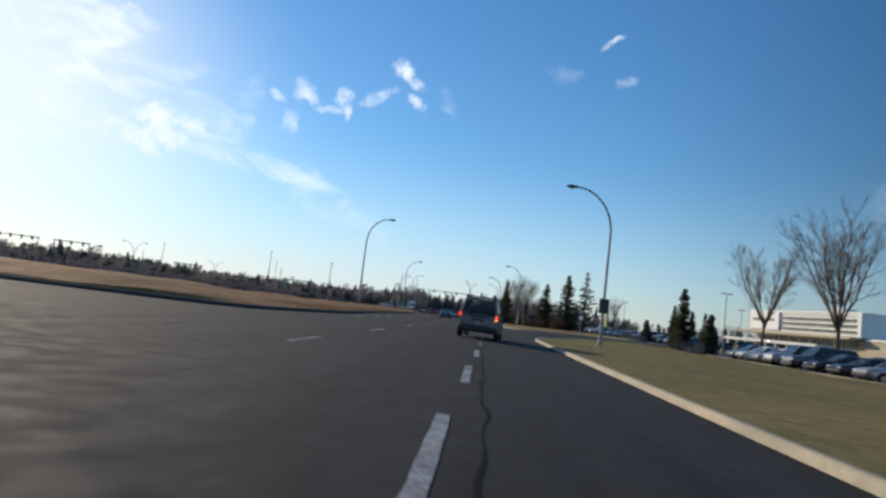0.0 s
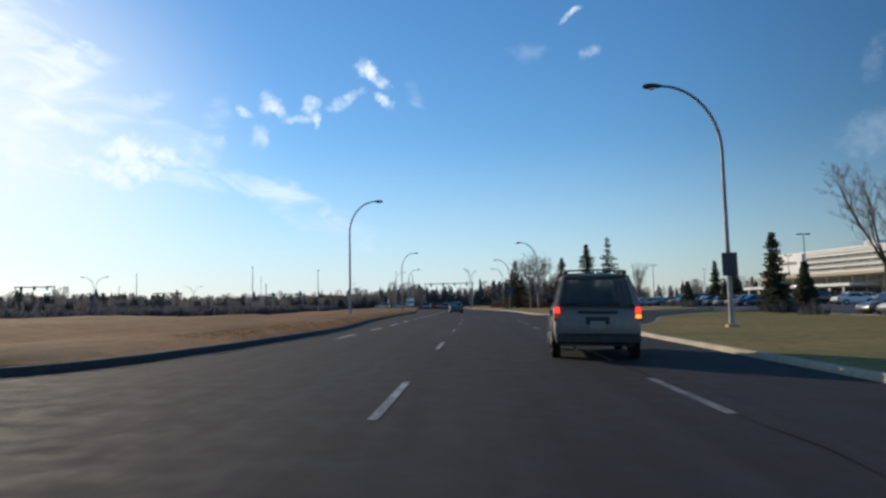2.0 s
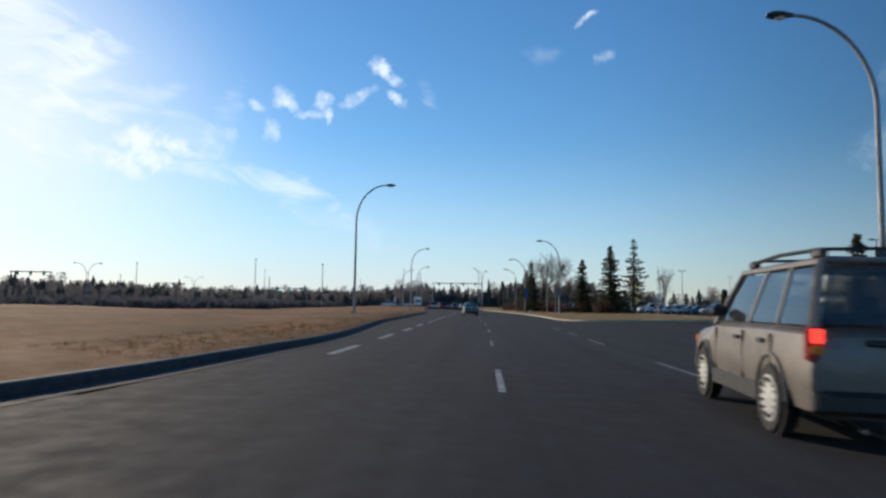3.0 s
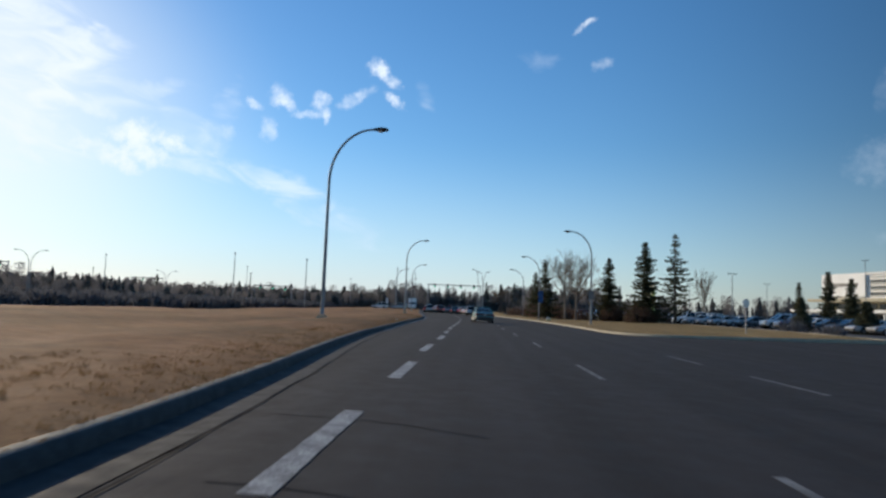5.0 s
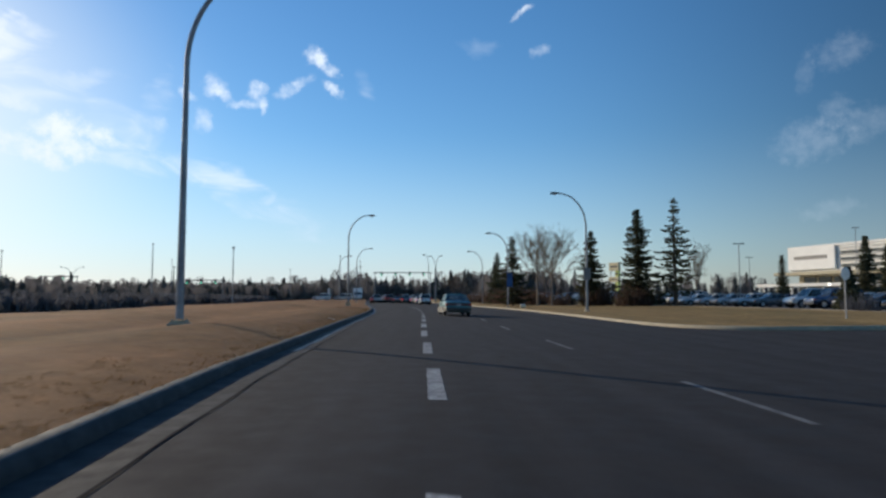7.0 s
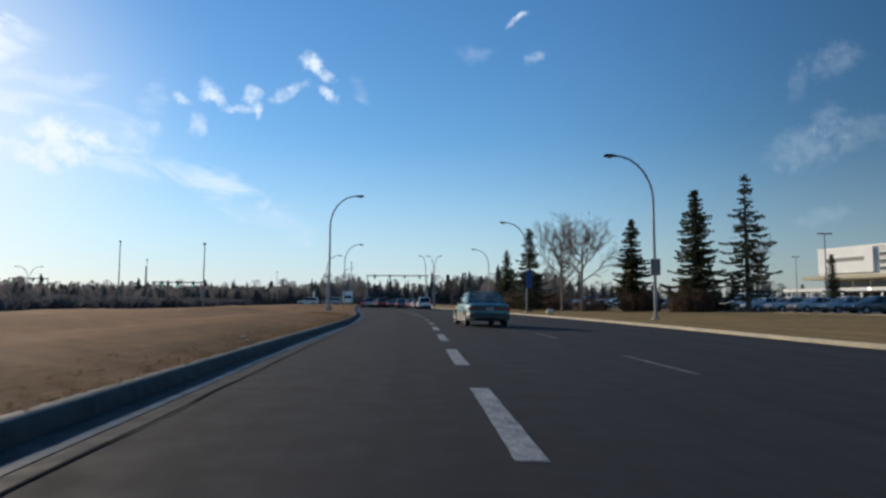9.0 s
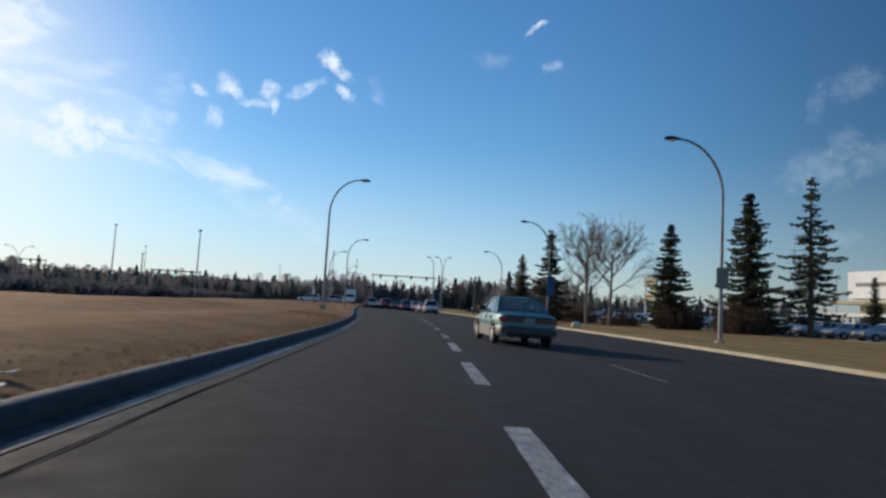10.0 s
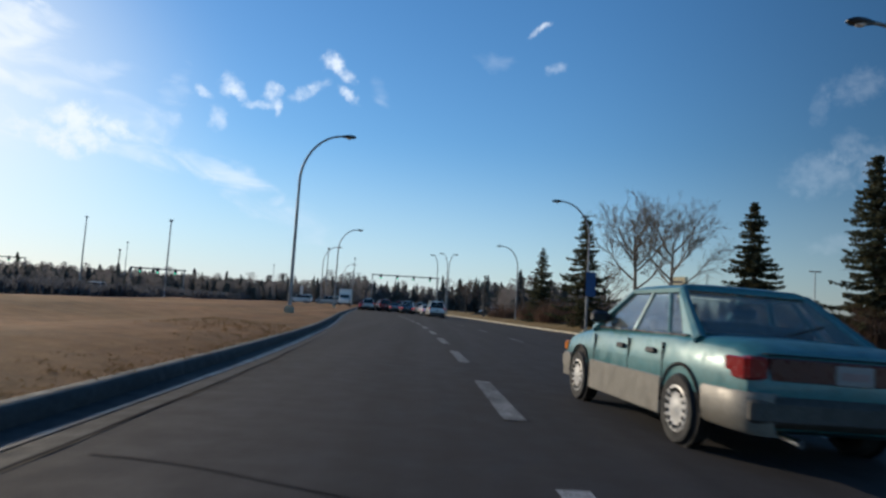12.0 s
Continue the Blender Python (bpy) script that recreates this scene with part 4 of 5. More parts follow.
def car(spec, paint, name, label, category="car", group="", detail=False, lower=None, brake=None, rack=False, indicator=False):
    """A car at the origin that drives towards +y, its wheels on z = 0."""
    t = thing(name, label, category, group)
    L, W, H, belt = spec["L"], spec["W"], spec["H"], spec["belt"]
    hw = W / 2
    body = Soup()
    rings = []
    for fy, zb, zt, ws in spec["st"]:
        w, h, y = hw * ws, zt - zb, fy * L
        half = [(0, zb), (w * 0.8, zb), (w * 0.94, zb + 0.06), (w, zb + h * 0.35), (w * 0.995, zb + h * 0.62), (w * 0.965, zt - 0.07), (w * 0.9, zt - 0.015), (w * 0.7, zt + 0.01), (0, zt + 0.02)]
        rings.append([(x, y, z) for x, z in half] + [(-x, y, z) for x, z in half[-2:0:-1]])
    body.loft(rings, caps=True)
    # greenhouse
    yb0, yb1, yt0, yt1 = spec["gb"][0] * L, spec["gb"][1] * L, spec["gt"][0] * L, spec["gt"][1] * L
    xb, xt, zt = hw * 0.9, hw * 0.72, H - 0.07

    def side(s, v, sgn=1, out=0.0):
        y0, y1 = yb0 + (yt0 - yb0) * v, yb1 + (yt1 - yb1) * v
        return (sgn * (xb + (xt - xb) * v + out), y0 + (y1 - y0) * s, belt + (zt - belt) * v + out * 0.3)
    core = Soup()
    core.loft([[side(0, v, -1), side(1, v, -1), side(1, v, 1), side(0, v, 1)] for v in (-0.1, 0.5, 1.0)], caps=True)
    roof = [[side(0, 1, -1, 0.02), side(0.5, 1, -1, 0.03), side(1, 1, -1, 0.02), side(1, 1, 1, 0.02), side(0.5, 1, 1, 0.03), side(0, 1, 1, 0.02)]]
    for k, (up, sh) in enumerate(((0.035, 0.97), (0.065, 0.85), (0.085, 0.4))):
        cy = (yt0 + yt1) / 2
        roof.append([(x * sh, cy + (y - cy) * (sh * 0.5 + 0.5), zt + up) for x, y, z in roof[0]])
    # the two near cars have their roof and pillars as parts of their own
    pieces = []

    def piece(nm):
        if not detail:
            return body
        pieces.append((nm, Soup()))
        return pieces[-1][1]
    piece("roof").loft(roof, caps=True)
    for sgn in (-1, 1):
        for s in (0.0, 1.0):
            piece("pillar").tube([side(s, -0.08, sgn, 0.005), side(s, 0.5, sgn, 0.012), side(s, 1.02, sgn, 0.005)], [0.06, 0.045, 0.04], 6)
        for a, b in zip(spec["win"], spec["win"][1:]):
            piece("pillar").tube([side((a[1] + b[0]) / 2, v, sgn, 0.004) for v in (-0.05, 0.5, 1.02)], 0.03 if detail else 0.038, 5)
        piece("roof_gutter").tube([side(s, 1.0, sgn, 0.012) for s in (0, 0.5, 1)], 0.035, 5)
        if spec["win"][0][0] > 0.1:   # broad rear pillar
            w0 = spec["win"][0][0]
            out = [side(0, -0.05, sgn, 0.012), side(w0, -0.05, sgn, 0.012), side(w0 * 0.8, 1, sgn, 0.012), side(0, 1, sgn, 0.012)]
            inner = [side(0, -0.05, sgn, -0.03), side(w0, -0.05, sgn, -0.03), side(w0 * 0.8, 1, sgn, -0.03), side(0, 1, sgn, -0.03)]
            piece("rear_pillar").loft([out, inner], caps=True)
    part("body", body, paint, t, smooth=38)
    for nm, soup in pieces:
        part(nm, soup, paint, t, smooth=45)
    glass = M_GLASS_CLEAR if detail else M_GLASS
    if detail:
        # what shows above the belt line inside: seats with head rests, dashboard, steering wheel
        ym = (yb0 + yb1) / 2
        for sgn in (-1, 1):
            seat = part("seat", Soup().box(sgn * 0.36 - 0.24, sgn * 0.36 + 0.24, ym + 0.02, ym + 0.17, belt - 0.08, belt + 0.17, 0.05), M_CABIN, t, "dark cloth front seat", smooth=40)
            part("head_rest", Soup().box(sgn * 0.36 - 0.13, sgn * 0.36 + 0.13, ym - 0.01, ym + 0.08, belt + 0.19, belt + 0.34, 0.04), M_CABIN, seat, smooth=40)
        yr = yb0 + (0.95 if spec is SUV else 0.42)
        part("rear_bench", Soup().box(-0.6, 0.6, yr, yr + 0.16, belt - 0.08, belt + 0.14, 0.05), M_CABIN, t, smooth=40)
        part("parcel_shelf", Soup().box(-xb * 0.92, xb * 0.92, yb0 + 0.1, yr, belt - 0.03, belt + 0.03, 0.01), M_CABIN, t)
        part("dashboard", Soup().box(-xb * 0.9, xb * 0.9, yb1 - 0.62, yb1 - 0.12, belt - 0.05, belt + 0.06, 0.03), M_CABIN, t, smooth=40)
        part("steering_wheel", Soup().tube([(-0.36 + 0.17 * math.cos(a), yb1 - 0.7 + 0.05 * math.sin(a), belt + 0.03 + 0.16 * math.sin(a)) for a in (2 * math.pi * k / 18 for k in range(19))], 0.014, 6), M_PLASTIC, t)
        part("rear_mirror", Soup().box(-0.11, 0.11, yt1 + 0.02, yt1 + 0.05, zt - 0.14, zt - 0.07, 0.015), M_PLASTIC, t)
    else:
        part("cabin", core, M_CABIN, t)
    for sgn in (-1, 1):
        for a, b in spec["win"]:
            q = [side(a, 0.04, sgn, 0.014), side(b, 0.04, sgn, 0.014), side(min(b, 0.965), 0.92, sgn, 0.014), side(max(a, 0.03), 0.92, sgn, 0.014)]
            part("side_window", slab(q), M_GLASS_DARK if detail and spec is SUV else glass, t)
    for s, nm, sy in ((0.0, "rear_window", -1), (1.0, "windscreen", 1)):
        q = []
        for v, k in ((0.06, 0.93), (0.06, -0.93), (0.93, -0.93), (0.93, 0.93)):
            x, y, z = side(s, v)
            q.append((x * k, y + sy * 0.014, z + 0.01))
        part(nm, slab(q), M_GLASS_DARK if detail and spec is SUV and s == 0.0 else glass, t)
    # wheels
    r = spec["wheel"]
    tyre, rim, slots = WHEELS[r]
    for fy in spec["wb"]:
        for sgn in (-1, 1):
            y = fy * L
            part("arch_lining", Soup().disc_x(sgn * (hw - 0.03) - (0.022 if sgn < 0 else -0.01), y, r + 0.02, r * 1.17, 0.035 * 0.8, 22), M_ARCH, t)
            m = pose(sgn * (hw - 0.07), y, r, 0, 0, 0 if sgn > 0 else 180)
            tw = part("wheel", tyre, M_RUBBER, t, "black rubber tyre", at=m)
            part("rim", rim, M_RIM, tw)
            part("rim_slots", slots, M_ARCH, tw)["kind"] = "stuff"
            if detail:
                arch = Soup()
                pts = [(sgn * (hw + 0.004), y + r * 1.2 * math.cos(a), r + 0.02 + r * 1.2 * math.sin(a)) for a in (math.pi * k / 14 for k in range(15))]
                arch.tube(pts, 0.014 if lower else 0.022, 6)
                part("arch_trim", arch, M_ARCH if lower else paint, t)
    # lamps, bumpers, mirrors, plate
    zl = spec["st"][1][2]
    rear, front = -0.5 * L, 0.5 * L
    for sgn in (-1, 1):
        x0, x1 = sorted((sgn * hw * (0.78 if lower else 0.66), sgn * hw * 0.955))
        if spec is SUV:
            x0, x1 = sorted((sgn * hw * 0.83, sgn * hw * 0.975))
            lampb = part("tail_light", Soup().box(x0, x1, rear + 0.02, rear + 0.16, 0.8, 1.12, 0.02), M_REDLENS, t, "red tail lamp cluster")
            part("brake_lamp", Soup().box(x0 + 0.01, x1 - 0.01, rear - 0.0, rear + 0.03, 0.97, 1.1, 0.01), brake or M_REDLENS, lampb)
            part("indicator_lamp", Soup().box(x0 + 0.01, x1 - 0.01, rear - 0.0, rear + 0.03, 0.87, 0.95, 0.01), (M_INDICATOR if (indicator and sgn > 0) else M_AMBER), lampb)
        else:
            lampb = part("tail_light", Soup().box(x0, x1, rear + 0.0, rear + 0.12, zl - 0.2, zl - 0.03, 0.02), brake or M_REDLENS, t, "red tail lamp")
            part("side_reflector", Soup().box(*sorted((sgn * hw * 0.9, sgn * hw * 0.975)), rear + 0.04, rear + (0.3 if lower else 0.22), zl - 0.2, zl - 0.04, 0.01), M_REDLENS, lampb)
        zf = spec["st"][-2][2]
        x0, x1 = sorted((sgn * hw * 0.5, sgn * hw * 0.86))
        part("headlight", Soup().box(x0, x1, front - 0.1, front - 0.005, zf - 0.17, zf - 0.03, 0.02), M_LENS, t)
        x0, x1 = sorted((sgn * hw * 0.86, sgn * hw * 0.935))
        part("corner_lamp", Soup().box(x0, x1, front - 0.2, front - 0.07, zf - 0.16, zf - 0.03, 0.02), M_AMBER, t)
        xm, ym, zm = side(0.9, 0.1, sgn, 0.02)
        x0, x1 = sorted((xm, xm + sgn * 0.2))
        part("mirror", Soup().box(x0, x1, ym - 0.06, ym + 0.07, zm, zm + 0.14, 0.035), M_PLASTIC if spec is SUV or detail else paint, t, smooth=40)
    zb = spec["st"][1][1]
    part("bumper", Soup().box(-hw * 0.95, hw * 0.95, rear - 0.05, rear + 0.1, zb + 0.02, zb + 0.24, 0.05), M_GRIME_SHADE if lower else M_PLASTIC, t, smooth=40)
    part("bumper", Soup().box(-hw * 0.93, hw * 0.93, front - 0.1, front + 0.04, zb + 0.02, zb + 0.24, 0.05), lower or M_PLASTIC, t, smooth=40)
    zp = zb + 0.345 if spec is SUV else zl - 0.2
    pl = part("number_plate", Soup().box(-0.15, 0.15, rear - 0.012, rear + 0.05, zp, zp + 0.15, 0.01), M_PLATE, t)
    if detail:
        part("plate_bar", Soup().box(-0.11, 0.11, rear - 0.016, rear - 0.011, zp + 0.045, zp + 0.1), M_PLATE_BAR, pl)
        for sgn in (-1, 1):
            # lower cladding along the sills, door seams, handles, belt trim
            x0, x1 = sorted((sgn * (hw - 0.03), sgn * (hw + 0.006)))
            y0, y1 = spec["wb"][0] * L + r * 1.24, spec["wb"][1] * L - r * 1.24
            zs = spec["st"][4][1]
            part("sill_cladding", Soup().box(x0, x1, y0, y1, zs, zs + (0.34 if lower else 0.2), 0.012), lower or M_PLASTIC, t)
            if lower:
                wrap = Soup()
                ya, yb = spec["wb"][0] * L - r * 1.22, rear - 0.045
                plan = [(hw + 0.006, ya), (hw + 0.006, yb + 0.3), (hw - 0.02, yb + 0.1), (hw - 0.09, yb + 0.02), (hw - 0.2, yb)]
                wrap.loft([[(sgn * (px - ins), py, zz) for px, py in plan] for zz, ins in ((zs + 0.07, 0.05), (zs + 0.1, 0.012), (zs + 0.2, 0.0), (zs + 0.33, 0.0), (zs + 0.365, 0.02), (zs + 0.37, 0.06))], closed=False)
                part("bumper_corner", wrap, lower, t, smooth=50)
                part("wing_cladding", Soup().box(x0, x1 - 0.004 * (sgn > 0), spec["wb"][1] * L + r * 1.24, front - 0.25, zs + 0.06, zs + 0.36, 0.012), lower, t)
            for s in (spec["win"][-1][0] - 0.02, spec["win"][-2][0] - 0.02, 0.965):
                _, yy, _ = side(s, 0, sgn)
                part("door_seam", Soup().box(*sorted((sgn * (hw - 0.02), sgn * (hw + 0.002))), yy - 0.006, yy + 0.006, zs + 0.2, belt - 0.08), M_ARCH, t)
            for s in (spec["win"][-1][0] + 0.03, spec["win"][-2][0] + 0.05):
                _, yy, _ = side(s, 0, sgn)
                part("door_handle", Soup().box(*sorted((sgn * (hw - 0.02), sgn * (hw + 0.02))), yy - 0.02, yy + 0.16, belt - 0.19, belt - 0.14, 0.01), M_PLASTIC, t)
            part("belt_trim", Soup().tube([side(s, -0.01, sgn, 0.02) for s in (0.06, 0.5, 0.97)], 0.014, 5), M_CHROME if lower else M_PLASTIC, t)
        if spec is SEDAN:
            part("rear_panel", Soup().box(-hw * 0.77, hw * 0.77, rear - 0.006, rear + 0.1, zl - 0.2, zl - 0.03, 0.012), M_REARPANEL, t, "dark red reflector panel between the tail lamps")
            part("boot_seam", Soup().box(-hw * 0.8, hw * 0.8, rear + 0.02, rear + 0.06, zl - 0.012, zl - 0.004), M_ARCH, t)
        else:
            part("plate_recess", Soup().box(-0.24, 0.24, rear - 0.006, rear + 0.1, 0.74, 0.9, 0.012), M_PLASTIC, t, "dark number plate recess")
        ex = Soup().tube([(-hw * 0.5, rear + 0.4, 0.24), (-hw * 0.5, rear - 0.03, 0.22)], 0.03, 8)
        part("exhaust_pipe", ex, M_CHROME, t)
        part("wiper", Soup().tube([(0.0, rear + 0.1 if spec is SUV else yb0 - 0.02, belt + 0.06), (0.35, (rear + yb0) / 2 + 0.1 if spec is SUV else yb0, belt + 0.16)], 0.012, 5), M_PLASTIC, t)
        part("aerial", Soup().tube([(hw * 0.75, front - 1.0, belt), (hw * 0.78, front - 1.15, belt + 0.75)], 0.006, 5), M_DARKMETAL, t)
    if rack:
        for sgn in (-1, 1):
            part("roof_rail", Soup().tube([(sgn * xt * 0.93, yt0 + 0.05, H - 0.02), (sgn * xt * 0.93, yt0 + 0.16, H + 0.06), (sgn * xt * 0.95, (yt0 + yt1) / 2, H + 0.08), (sgn * xt * 0.93, yt1 - 0.25, H + 0.05), (sgn * xt * 0.9, yt1 - 0.1, H - 0.02)], 0.024, 6), M_PLASTIC, t)
        for y in (yt0 + 0.18, yt1 - 0.4):
            part("roof_bar", Soup().tube([(-xt * 0.93, y, H + 0.065), (0, y, H + 0.085), (xt * 0.93, y, H + 0.065)], 0.018, 6), M_PLASTIC, t)
        for sgn in (-1, 1):
            for y in (yt0 + 0.16, yt1 - 0.22):
                part("rail_foot", Soup().box(sgn * xt * 0.93 - 0.04, sgn * xt * 0.93 + 0.04, y - 0.11, y + 0.11, H - 0.03, H + 0.075, 0.025), M_PLASTIC, t)
        part("tailgate_handle", Soup().box(-0.4, 0.4, rear - 0.015, rear + 0.06, 0.96, 1.02, 0.015), M_PLASTIC, t, "dark tailgate handle strip")
    return t


SUV_CAR = car(SUV, PAINTS["taupe"], "sport_utility_vehicle", "dusty taupe sport utility vehicle with roof rails and lit tail lamps", "car", detail=True, brake=M_BRAKE, rack=True, indicator=True)
SUV_CAR.matrix_basis = pose(1.75, 30.8, road_z(1.75, 31), 0, 1.1, -5)
TEAL = car(SEDAN, PAINTS["teal"], "sedan_car", "faded teal sedan with grey-beige lower cladding and slotted wheel covers", "car", detail=True, lower=M_CLADDING)
TEAL.matrix_basis = pose(-3.78, 99.6, road_z(-3.78, 99), 0, 1.1, 5)

PROTO = {}
for colour in ("white", "silver", "black", "blue", "red", "grey"):
    PROTO[colour, "sedan"] = car(SEDAN, PAINTS[colour], "parked_car", f"{colour} sedan standing nose out in the car park", "car", "cars in the car park")
    if colour in ("white", "blue", "grey", "red"):
        PROTO[colour, "hatch"] = car(HATCH, PAINTS[colour], "parked_car", f"{colour} hatchback standing in the car park", "car", "cars in the car park")
    PROTO[colour, "suv"] = car(SUV, PAINTS[colour], "parked_car", f"{colour} sport utility car standing in the car park", "car", "cars in the car park")


def park_cars():
    rng = random.Random(11)
    used = set()
    for row, (x, y0, y1, turn, fill) in enumerate(((25.2, 27, 60, 90, 0.95), (0, 97, 205, 90, 0.88), (41.5, 20, 58, 90, 0.6), (42.0, 92, 200, -90, 0.5), (58, 30, 180, 90, 0.3))):
        y = y0
        while y < y1:
            if rng.random() < fill:
                key = (rng.choice(["white", "silver", "silver", "black", "black", "blue", "grey", "grey", "red"] if row == 0 else ["white", "white", "silver", "silver", "black", "blue", "grey", "red" if rng.random() < 0.4 else "silver"]), rng.choice(["sedan", "sedan", "suv", "hatch"]))
                key = key if key in PROTO else (key[0], "sedan")
                x = float(np.interp(y, [92, 120, 150, 205], [33.5, 30.5, 25.6, 25.2])) if row == 1 else x
                m = pose(x + rng.uniform(-0.3, 0.3) + bend(y), y, lot_z(y) + (x - LOT_EDGE) * 0.001, 0, 0, turn + rng.uniform(-2, 2))
                if key in used:
                    copy_thing(PROTO[key], m)
                else:
                    used.add(key)
                    PROTO[key].matrix_basis = m
            y += 2.75
    left = [k for k in PROTO if k not in used]
    for i, k in enumerate(left):
        PROTO[k].matrix_basis = pose(72, 100 + 3 * i, LOT_Z + 0.05, 0, 0, 90)


park_cars()


def queue_cars():
    """Traffic waiting ahead and on the cross street, brake lamps lit."""
    rng = random.Random(4)
    wait = {}
    spots = [(-1.3, 167.0, "white", "suv", 0), (-1.4, 176, "white", "sedan", 0), (-3.0, 193, "silver", "suv", 0), (-3.6, 184, "black", "sedan", 0), (-5.0, 190, "grey", "sedan", 0), (-9.5, 193, "red", "sedan", 0), (-6.4, 200, "white", "suv", 0), (-9.3, 202, "silver", "sedan", 0)]
    for lane, y0 in ((-8.9, 193), (-6.3, 193.5), (-3.2, 187), (-0.2, 182)):
        y = y0
        while y < 250:
            spots.append((lane, y, rng.choice(("white", "silver", "white", "white", "grey", "red", "white")), rng.choice(("sedan", "suv", "sedan")), 0))
            y += rng.uniform(6.2, 8)
    for x, y, c, k, turn in spots:
        xx = x + bend(y)
        m = pose(xx, y, road_z(xx, y), 0, 0, (5 if y > 135 else 2) + turn)
        label = f"{c} {'sport utility car' if k == 'suv' else 'sedan'} with lit brake lamps in the traffic ahead"
        if (c, k) in wait:
            copy_thing(wait[c, k], m)
        else:
            wait[c, k] = car(SUV if k == "suv" else SEDAN, PAINTS[c], "waiting_car", label, "car", "cars in traffic", brake=M_BRAKE_DIM)
            wait[c, k].matrix_basis = m
    for x, y, c, turn in ((-31.2, 222, "white", 84), (-26.0, 222.6, "silver", 86)):
        o = copy_thing(PROTO[c, "suv"], pose(x, y, 0.3, 0, 0, turn))
        tagged(o, f"{c} sport utility car on the far side of the median", "car", "cars beyond the field")
    o = copy_thing(PROTO["white", "suv"], pose(7.5, 236, 0.1, 0, 0, 80))
    tagged(o, "white van-like car on the cross street", "car", "cars in traffic")
    for x, y, turn, c, k in ((-62, 202.5, 80, "white", "suv"), (-58, 257, 84, "white", "sedan"), (-76, 196, 78, "silver", "sedan"), (-88, 192, 78, "white", "sedan")):
        o = copy_thing(PROTO[c, k], pose(x, y, 0.1, 0, 0, turn))
        tagged(o, f"{c} {'sport utility car' if k == 'suv' else 'sedan'} standing far off behind the brush", "car", "cars beyond the field")
    o = copy_thing(PROTO["white", "sedan"], pose(38.5, 112, 0.17, 0, 0, 100))
    tagged(o, "white sedan driving between rows in the car park", "car", "cars in the car park")


queue_cars()


def box_truck(x, y, z, turn):
    """A white delivery truck with a tall box behind its cab."""
    t = thing("delivery_truck", "white delivery truck with a tall box body coming up the road", "truck", at=pose(x, y, z, 0, 0, turn))
    part("cargo_box", Soup().box(-1.05, 1.05, -3.2, 1.0, 0.85, 3.1, 0.04), M_WHITE, t)
    cab = Soup()
    cab.loft([[(-0.95, yy, zz0), (0.95, yy, zz0), (0.95 - 0.1 * (k > 1), yy, zz1), (-0.95 + 0.1 * (k > 1), yy, zz1)] for k, (yy, zz0, zz1) in enumerate(((1.06, 0.5, 2.2), (1.9, 0.5, 2.2), (2.5, 0.5, 1.5), (2.9, 0.55, 1.3)))], caps=True)
    part("cab", cab, PAINTS["white"], t, smooth=30)
    part("windscreen", slab([(-0.78, 2.0, 2.1), (0.78, 2.0, 2.1), (0.82, 2.5, 1.54), (-0.82, 2.5, 1.54)]), M_GLASS, t)
    part("chassis", Soup().box(-0.5, 0.5, -3.1, 2.4, 0.45, 0.84, 0.02), M_PLASTIC, t)
    part("bumper", Soup().box(-0.95, 0.95, 2.85, 3.0, 0.4, 0.65, 0.03), M_PLASTIC, t)
    tyre, rim, _ = WHEELS[0.36]
    for sgn in (-1, 1):
        part("headlight", Soup().box(*sorted((sgn * 0.6, sgn * 0.88)), 2.9, 2.94, 0.8, 1.0, 0.02), M_LENS, t)
        for yy in (-2.1, 2.0):
            w = part("wheel", tyre, M_RUBBER, t, "black rubber tyre", at=pose(sgn * 0.92, yy, 0.36, 0, 0, 0 if sgn > 0 else 180))
            part("rim", rim, M_RIM, w)


box_truck(-21.3, 212.7, 0.25, 185)

# ---- trees ----


